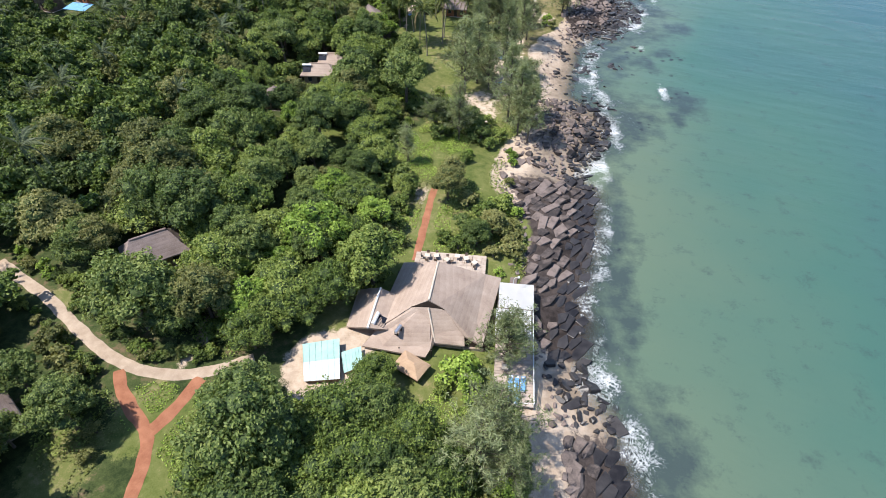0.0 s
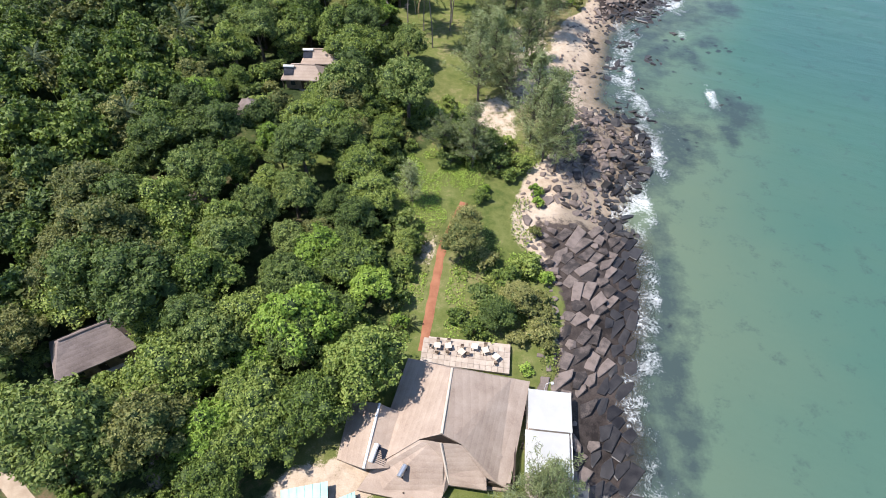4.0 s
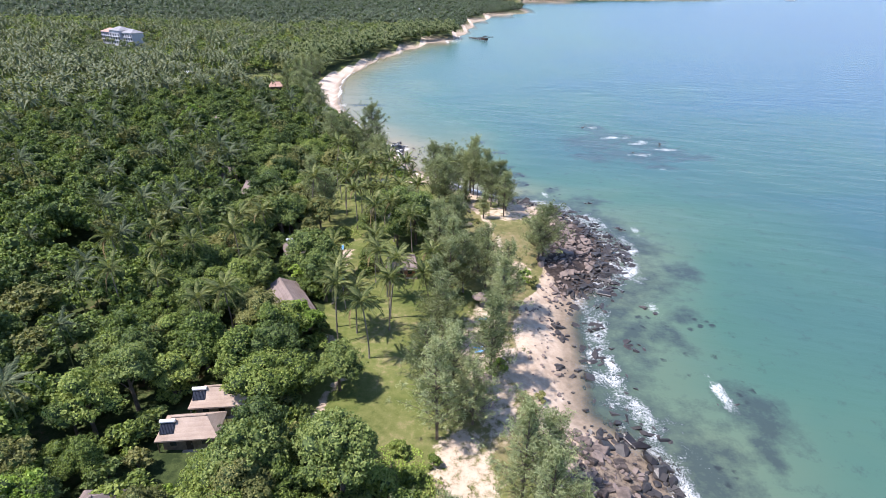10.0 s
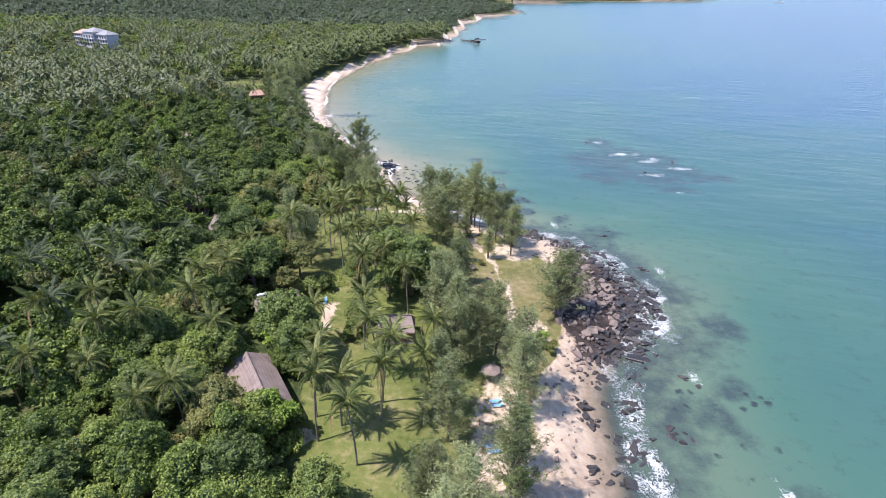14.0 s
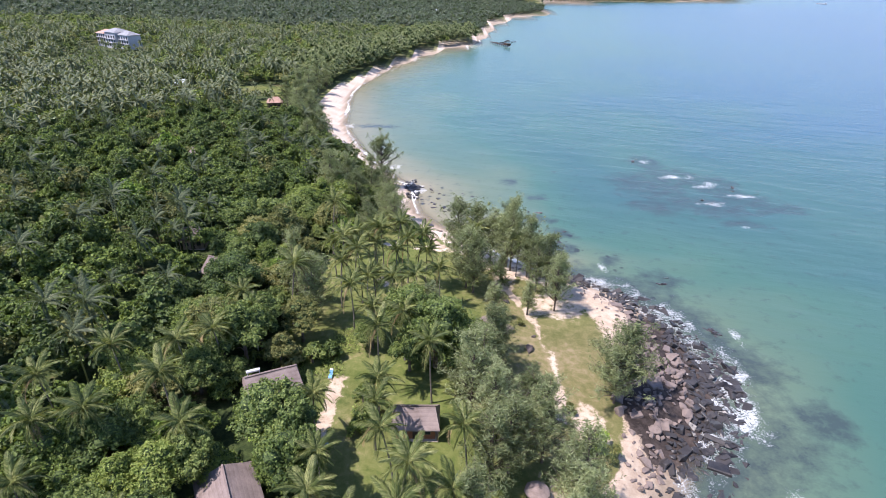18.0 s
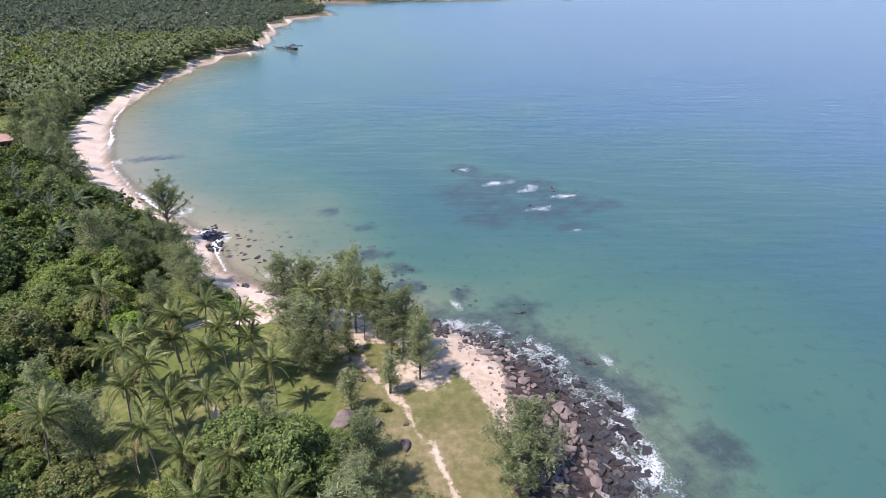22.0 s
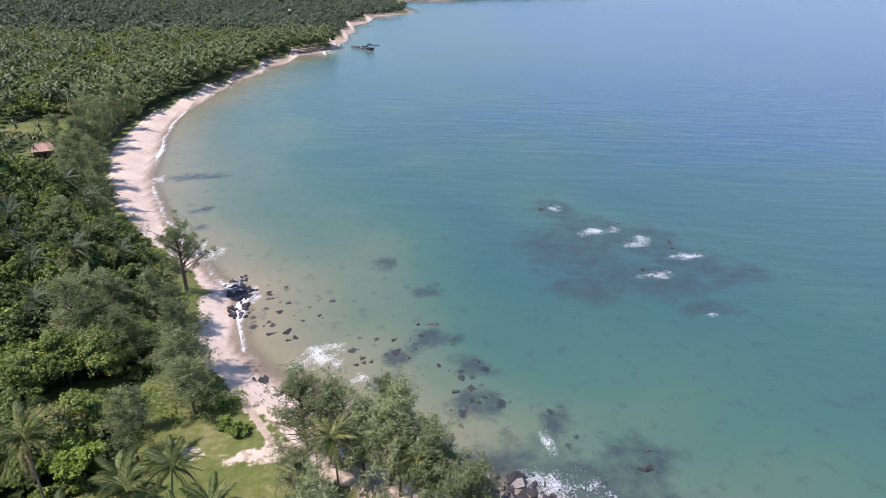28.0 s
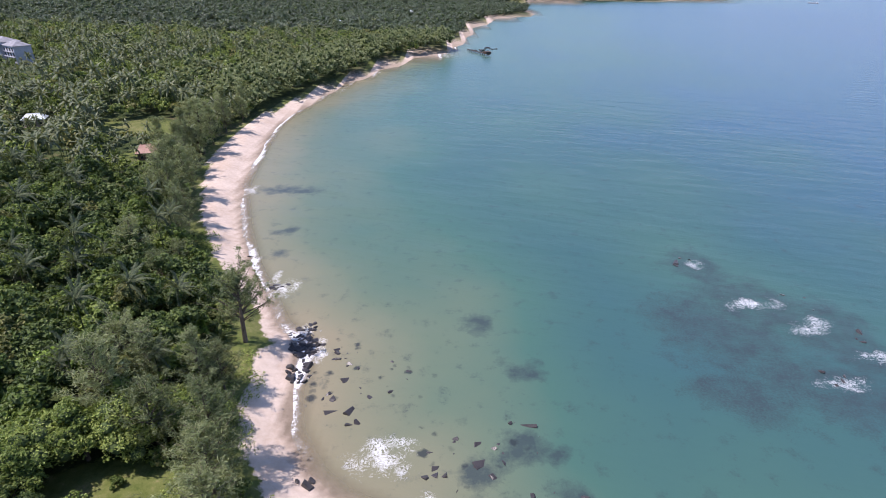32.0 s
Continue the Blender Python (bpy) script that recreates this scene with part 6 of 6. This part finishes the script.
def sheet_shed(name, pts, mats, label, base):
    """A shed under ribbed sheets that slope one way; pts: four corners of the roof, in order."""
    s = thing(name, Matrix(), label, "shed")
    P = [Vector(p) for p in pts]
    n = 6
    for k in range(n):
        f0, f1 = k / n, (k + 1) / n - 0.004
        q = [P[0].lerp(P[1], f0), P[0].lerp(P[1], f1), P[3].lerp(P[2], f1), P[3].lerp(P[2], f0)]
        for half, mat in ((0, mats[0]), (1, mats[1])):
            a = [q[0], q[1], q[1].lerp(q[2], 0.5), q[0].lerp(q[3], 0.5)] if half == 0 else [q[0].lerp(q[3], 0.502), q[1].lerp(q[2], 0.502), q[2], q[3]]
            part("roof_sheet", prism(bmesh.new(), a, 0.05), mat, s)
            part("rib", tube(bmesh.new(), [a[0] + Vector((0.03, 0, 0.02)), a[3] + Vector((0.03, 0, 0.02))], [0.035, 0.035], 4), mat, s)
    mid = sum(P, Vector()) / 4
    W = [p.lerp(mid, 0.08) for p in P]
    for a, b in zip(W, W[1:] + W[:1]):
        m = (a + b) / 2
        ln, ang = (b - a).to_2d().length, math.atan2(b.y - a.y, b.x - a.x)
        part("wall", boxes((-ln / 2 + 0.08, -0.06, 0, ln / 2 - 0.08, 0.06, min(a.z, b.z) - base - 0.12)), M_WOOD, s, at=pose(m.x, m.y, base, 0, 0, math.degrees(ang)))
    return s


sheet_shed("sheet_metal_shed", [(-23.8, 43.1, 5.1), (-19.1, 44.6, 5.1), (-17.6, 38.7, 4.5), (-22.1, 37.8, 4.5)], (M_SHEET, M_SHEETWHITE), "shed with a pale green and white sheet roof", 2.9)
sheet_shed("small_metal_shed", [(-18.5, 42.8, 4.5), (-16.1, 44.1, 4.5), (-15.2, 41.3, 4.2), (-17.4, 39.8, 4.2)], (M_SHEET, M_SHEET), "small lean-to with a pale green sheet roof", 2.9)
# ---- the sea deck
deck = thing("sea_deck", Matrix(), "wooden deck above the rocks with white railing", "deck")
for k in range(40):
    y0 = 38.2 + k * 0.51
    part("plank", boxes((2.0, y0, 3.0, 7.25, y0 + 0.48, 3.06)), M_TERRACE, deck)
for k in range(11):
    y = 38.3 + k * 2.0
    part("deck_post", tube(bmesh.new(), [(7.1, y, 0.6), (7.1, y, 3.0)], [0.1, 0.1], 6), M_WOOD, deck)
    part("rail_post", boxes((7.12, y - 0.05, 3.06, 7.22, y + 0.05, 3.95), bev=0.01), M_WHITE, deck)
for z in (3.4, 3.65, 3.9):
    part("rail", boxes((7.14, 38.2, z, 7.2, 58.6, z + 0.06)), M_WHITE, deck)
part("south_rail", boxes((2.0, 38.15, 3.85, 7.1, 38.22, 3.93)), M_WHITE, deck)
for y0, y1, x0, x1 in ((53.3, 58.3, 2.1, 7.2), (48.2, 53.1, 1.8, 6.8)):
    c = thing("canvas_canopy", Matrix(), "taut white canvas canopy over deck tables", "canopy", "deck canopies")
    bm = bmesh.new()
    g = [[bm.verts.new((x0 + (x1 - x0) * i / 8, y0 + (y1 - y0) * j / 8, 4.42 - 0.05 * math.sin(i * math.pi / 8) - 0.07 * math.sin(j * math.pi / 8))) for i in range(9)] for j in range(9)]
    for j in range(8):
        for i in range(8):
            bm.faces.new((g[j][i], g[j][i + 1], g[j + 1][i + 1], g[j + 1][i]))
    bmesh.ops.solidify(bm, geom=bm.faces[:], thickness=0.03)
    part("canvas", bm, M_CANVAS, c)
    for x in (x0 + 0.1, x1 - 0.1):
        for y in (y0 + 0.1, y1 - 0.1):
            part("pole", tube(bmesh.new(), [(x, y, 3.06), (x, y, 4.4)], [0.04, 0.04], 6), M_STEEL, c)


def chair(m, mat=M_WOOD):
    c = thing("chair", m, "small wooden terrace chair", "chair", "terrace chairs")
    part("seat", boxes((-0.23, -0.23, 0.42, 0.23, 0.23, 0.47), bev=0.01), mat, c)
    part("backrest", boxes((-0.23, 0.19, 0.5, 0.23, 0.23, 0.92), bev=0.01), mat, c)
    for x in (-0.2, 0.2):
        for y in (-0.2, 0.2):
            part("leg", boxes((x - 0.02, y - 0.02, 0, x + 0.02, y + 0.02, 0.42)), mat, c)
    return c


def table(m, mat=M_CREAM):
    t = thing("table", m, "square terrace table with a pale top", "table", "terrace tables")
    part("tabletop", boxes((-0.42, -0.42, 0.71, 0.42, 0.42, 0.75), bev=0.01), mat, t)
    for x in (-0.36, 0.36):
        for y in (-0.36, 0.36):
            part("leg", boxes((x - 0.025, y - 0.025, 0, x + 0.025, y + 0.025, 0.71)), M_WOOD, t)
    return t


terr = tagged(new("terrace"), "pale stone terrace behind the restaurant", "terrace", kind="structure")
slab_me = None
for i in range(15):
    for j in range(5):
        if slab_me is None:
            bm = boxes((-0.37, -0.37, 0, 0.37, 0.37, 0.12), bev=0.015)
            slab_me = bpy.data.meshes.new("slab")
            bm.to_mesh(slab_me)
            bm.free()
            slab_me.materials.append(M_TERRACE)
        ob = part("slab", slab_me, M_TERRACE, terr, at=pose(-11.2 + i * 0.76, 61.2 + j * 0.76 - 0.02 * i, 3.38))
part("bed", boxes((-11.8, 60.7, 1.8, -0.2, 64.9, 3.38)), M_TERRACE, terr)
first_t, first_c = table(pose(-9.6, 63.2, 3.50)), chair(pose(-9.6, 64.0, 3.50))
for x, y in ((-8.2, 63.3), (-6.4, 62.6), (-3.4, 63.2), (-2.0, 62.4), (-4.8, 63.6)):
    copy_thing(first_t, pose(x, y, 3.50, 0, 0, 20 * x))
for x, y, a in ((-9.6, 62.4, 180), (-8.2, 64.1, 0), (-8.2, 62.5, 180), (-6.4, 63.4, 0), (-5.6, 62.6, 270), (-3.4, 64.0, 0), (-2.6, 63.2, 270), (-2.0, 61.6, 180), (-10.4, 63.2, 90)):
    copy_thing(first_c, pose(x, y, 3.50, 0, 0, a))
for x, y in ((3.2, 55.5), (5.6, 55.5), (3.2, 51), (5.4, 51), (4.4, 45.6), (3.4, 43.5)):
    copy_thing(first_t, pose(x, y, 3.06))
    for a in (0, 180):
        copy_thing(first_c, pose(x, y, 3.06, 0, 0, a) @ Matrix.Translation((0, 0.75, 0)))


def lounger(m, label="blue sun lounger with a raised back"):
    l = thing("sun_lounger", m, label, "sun lounger", "sun loungers")
    part("frame", boxes((-0.33, -0.95, 0.24, 0.33, 0.45, 0.30), bev=0.01), M_WHITE, l)
    part("mattress", boxes((-0.30, -0.93, 0.30, 0.30, 0.43, 0.38), bev=0.02), M_BLUE, l)
    b = part("backrest", boxes((-0.30, 0, 0, 0.30, 0.75, 0.09), bev=0.02), M_BLUE, l, at=pose(0, 0.43, 0.32, 38))
    part("pillow", boxes((-0.22, 0.48, 0.09, 0.22, 0.72, 0.16), bev=0.02), M_WHITE, b)
    for x in (-0.28, 0.28):
        for y in (-0.85, 0.35):
            part("leg", boxes((x - 0.03, y - 0.03, -0.1, x + 0.03, y + 0.03, 0.24)), M_WHITE, l)
    return l


first_l = lounger(pose(1.3, 152.6, hz(1.3, 152.6), 0, 0, -90))
for x, y, a in ((1.5, 151.6, -88), (-0.5, 142.9, -92), (-0.3, 141.9, -86), (-0.7, 128.4, -90), (-0.5, 127.5, -94)):
    copy_thing(first_l, pose(x, y, hz(x, y), 0, 0, a))
for x, y, a in ((5.0, 41.2, 0), (4.2, 41.2, 0), (5.0, 39.3, 0), (4.2, 39.3, 0), (5.8, 41.2, 0)):
    copy_thing(first_l, pose(x, y, 3.06, 0, 0, a))


def parasol(x, y):
    p = thing("thatched_parasol", pose(x, y, hz(x, y)), "round thatched beach parasol on a wooden pole", "parasol", "thatched parasols")
    bm, rim = bmesh.new(), []
    top = bm.verts.new((0, 0, 2.85))
    for k in range(14):
        a, r = k * 2 * math.pi / 14, 1.65 + 0.09 * (k % 2)
        rim.append((bm.verts.new((r * 0.5 * math.cos(a), r * 0.5 * math.sin(a), 2.5)), bm.verts.new((r * math.cos(a), r * math.sin(a), 1.98)), bm.verts.new((r * 0.96 * math.cos(a), r * 0.96 * math.sin(a), 1.82))))
    for k in range(14):
        a, b = rim[k], rim[(k + 1) % 14]
        bm.faces.new((top, a[0], b[0]))
        bm.faces.new((a[0], a[1], b[1], b[0]))
        bm.faces.new((a[1], a[2], b[2], b[1]))
    bm.faces.new([r[2] for r in rim[::-1]])
    part("thatch_cap", bm, M_THATCH_GREY, p)
    part("pole", tube(bmesh.new(), [(0, 0, -0.4), (0, 0, 2.0)], [0.08, 0.07], 7), M_WOOD, p)
    for k in range(6):
        a = k * math.pi / 3
        part("strut", tube(bmesh.new(), [(0, 0, 1.3), (1.1 * math.cos(a), 1.1 * math.sin(a), 1.9)], [0.03, 0.03], 5), M_WOOD, p)


for x, y in ((-0.4, 132.0), (-1.2, 126.0), (1.2, 158.5)):
    parasol(x, y)
ham = thing("hammock", pose(-0.2, 147.3, hz(-0.2, 147.3)), "rope hammock slung between two short posts", "hammock")
for x in (-1.7, 1.7):
    part("post", tube(bmesh.new(), [(x, 0, -0.4), (x * 1.05, 0, 1.3)], [0.06, 0.05], 6), M_DARKWOOD, ham)
part("net", tube(bmesh.new(), [(-1.7 + 3.4 * k / 10, 0, 1.2 - 0.75 * math.sin(math.pi * k / 10)) for k in range(11)], [0.05 + 0.22 * math.sin(math.pi * k / 10) for k in range(11)], 7), M_WOOD, ham)
lamp = thing("deck_lamp", pose(4.2, 59.0, 3.0), "curved white lamp standing beside the canopy", "lamp")
part("pole", tube(bmesh.new(), [(0, 0, -0.4), (0, 0, 1.7), (0.25, 0, 2.0), (0.6, 0, 2.1)], [0.05, 0.04, 0.035, 0.03], 7), M_WHITE, lamp)
bm = bmesh.new()
bmesh.ops.create_uvsphere(bm, u_segments=10, v_segments=7, radius=0.2, matrix=pose(0.7, 0, 2.05))
part("shade", bm, M_WHITE, lamp)
boat = thing("blue_tarpaulin", pose(-123.5, 151.5, hz(-123.5, 151.5) + 2.2), "blue tarpaulin stretched over low frames", "tarpaulin")
part("sheet", prism(bmesh.new(), [(-3.5, -2, 0.3), (3.2, -2.4, 0.0), (3.6, 2.0, 0.5), (-3.0, 2.4, 0.7)], 0.06), M_BLUE, boat)
for x, y in ((-3, -1.8), (2.8, -2), (3, 1.7), (-2.6, 2)):
    part("pole", tube(bmesh.new(), [(x, y, -2.6), (x, y, 0.3)], [0.06, 0.06], 6), M_WOOD, boat)

for x, y, a in ((-39.2, 170.6, 30), (-38.4, 170.0, 30), (-28.8, 166.3, 120), (-30.2, 181.6, 0)):
    copy_thing(first_l, pose(x, y, hz(x, y), 0, 0, a))

# ---- far villa, jetty and barge
villa = thing("hillside_villa", pose(-288, 612, hz(-288, 612) + 1.0, 0, 0, -34), "pale grey three-storey villa with red and grey roofs", "villa", "far houses")
for x0, y0, w, d, h in ((-26, -6, 17, 12, 10), (-8, -8, 16, 14, 12), (9, -6, 15, 11, 10.5)):
    body = part("wing", boxes((x0, y0, -1, x0 + w, y0 + d, h), bev=0.1), M_GREYWALL, villa)
    nx, nz = max(3, int(w / 3.4)), 3
    for i in range(nx):
        for k in range(nz):
            x = x0 + (i + 0.5) * w / nx
            part("window", boxes((x - 0.75, y0 - 0.12, 1.0 + k * 3.2, x + 0.75, y0 - 0.01, 3.1 + k * 3.2)), M_DARKGLASS, body)
    for k in range(1, 3):
        part("floor_band", boxes((x0 - 0.2, y0 - 0.9, k * 3.2 + 0.45, x0 + w + 0.2, y0 - 0.13, k * 3.2 + 0.65)), M_GREYWALL, body)
    z = h + 0.15
    bm = bmesh.new()
    A = [(x0 - 0.7, y0 - 0.7, z), (x0 + w + 0.7, y0 - 0.7, z), (x0 + w + 0.7, y0 + d + 0.7, z), (x0 - 0.7, y0 + d + 0.7, z)]
    R = [(x0 + w * 0.35, y0 + d / 2, z + 3), (x0 + w * 0.65, y0 + d / 2, z + 3)]
    va, vr = [bm.verts.new(p) for p in A], [bm.verts.new(p) for p in R]
    for f in ((va[0], va[1], vr[1], vr[0]), (va[1], va[2], vr[1]), (va[2], va[3], vr[0], vr[1]), (va[3], va[0], vr[0]), va[::-1]):
        bm.faces.new(f)
    part("roof", bm, M_FADED if x0 < -20 else M_GREYROOF, villa, "red tiled hip roof" if x0 < -20 else "grey hip roof")
for x, y, s in ((-101, 913, 10), (-21, 1140, 5)):
    hut(x, y, s, 11, 8, 7.0, 9.6, M_SHEETWHITE, "distant small building with a pale roof", "far_house", wall=M_WHITE, group="far houses")
jet = thing("rock_jetty", pose(46, 744, 0, 0, 0, -67), "small dark jetty running out from the headland", "jetty")
part("walkway", boxes((-8, -1.2, 1.2, 34, 1.2, 1.6), bev=0.05), M_DARKWOOD, jet)
for k in range(10):
    for y in (-1, 1):
        part("pile", tube(bmesh.new(), [(-6 + 4.2 * k, y, -2), (-6 + 4.2 * k, y, 1.3)], [0.22, 0.2], 6), M_DARKWOOD, jet)
part("shelter", boxes((26, -2.5, 1.6, 33, 2.5, 3.6), bev=0.05), M_DARKWOOD, jet)
barge = thing("far_barge", pose(1225, 2058, 0, 0, 0, -32), "low grey barge far out on the sea", "boat")
part("hull", boxes((-15, -3.5, -1, 15, 3.5, 2.2), bev=0.5), M_GREYROOF, barge)
part("wheelhouse", boxes((8, -2.5, 2.25, 13, 2.5, 5), bev=0.2), M_GREYWALL, barge)
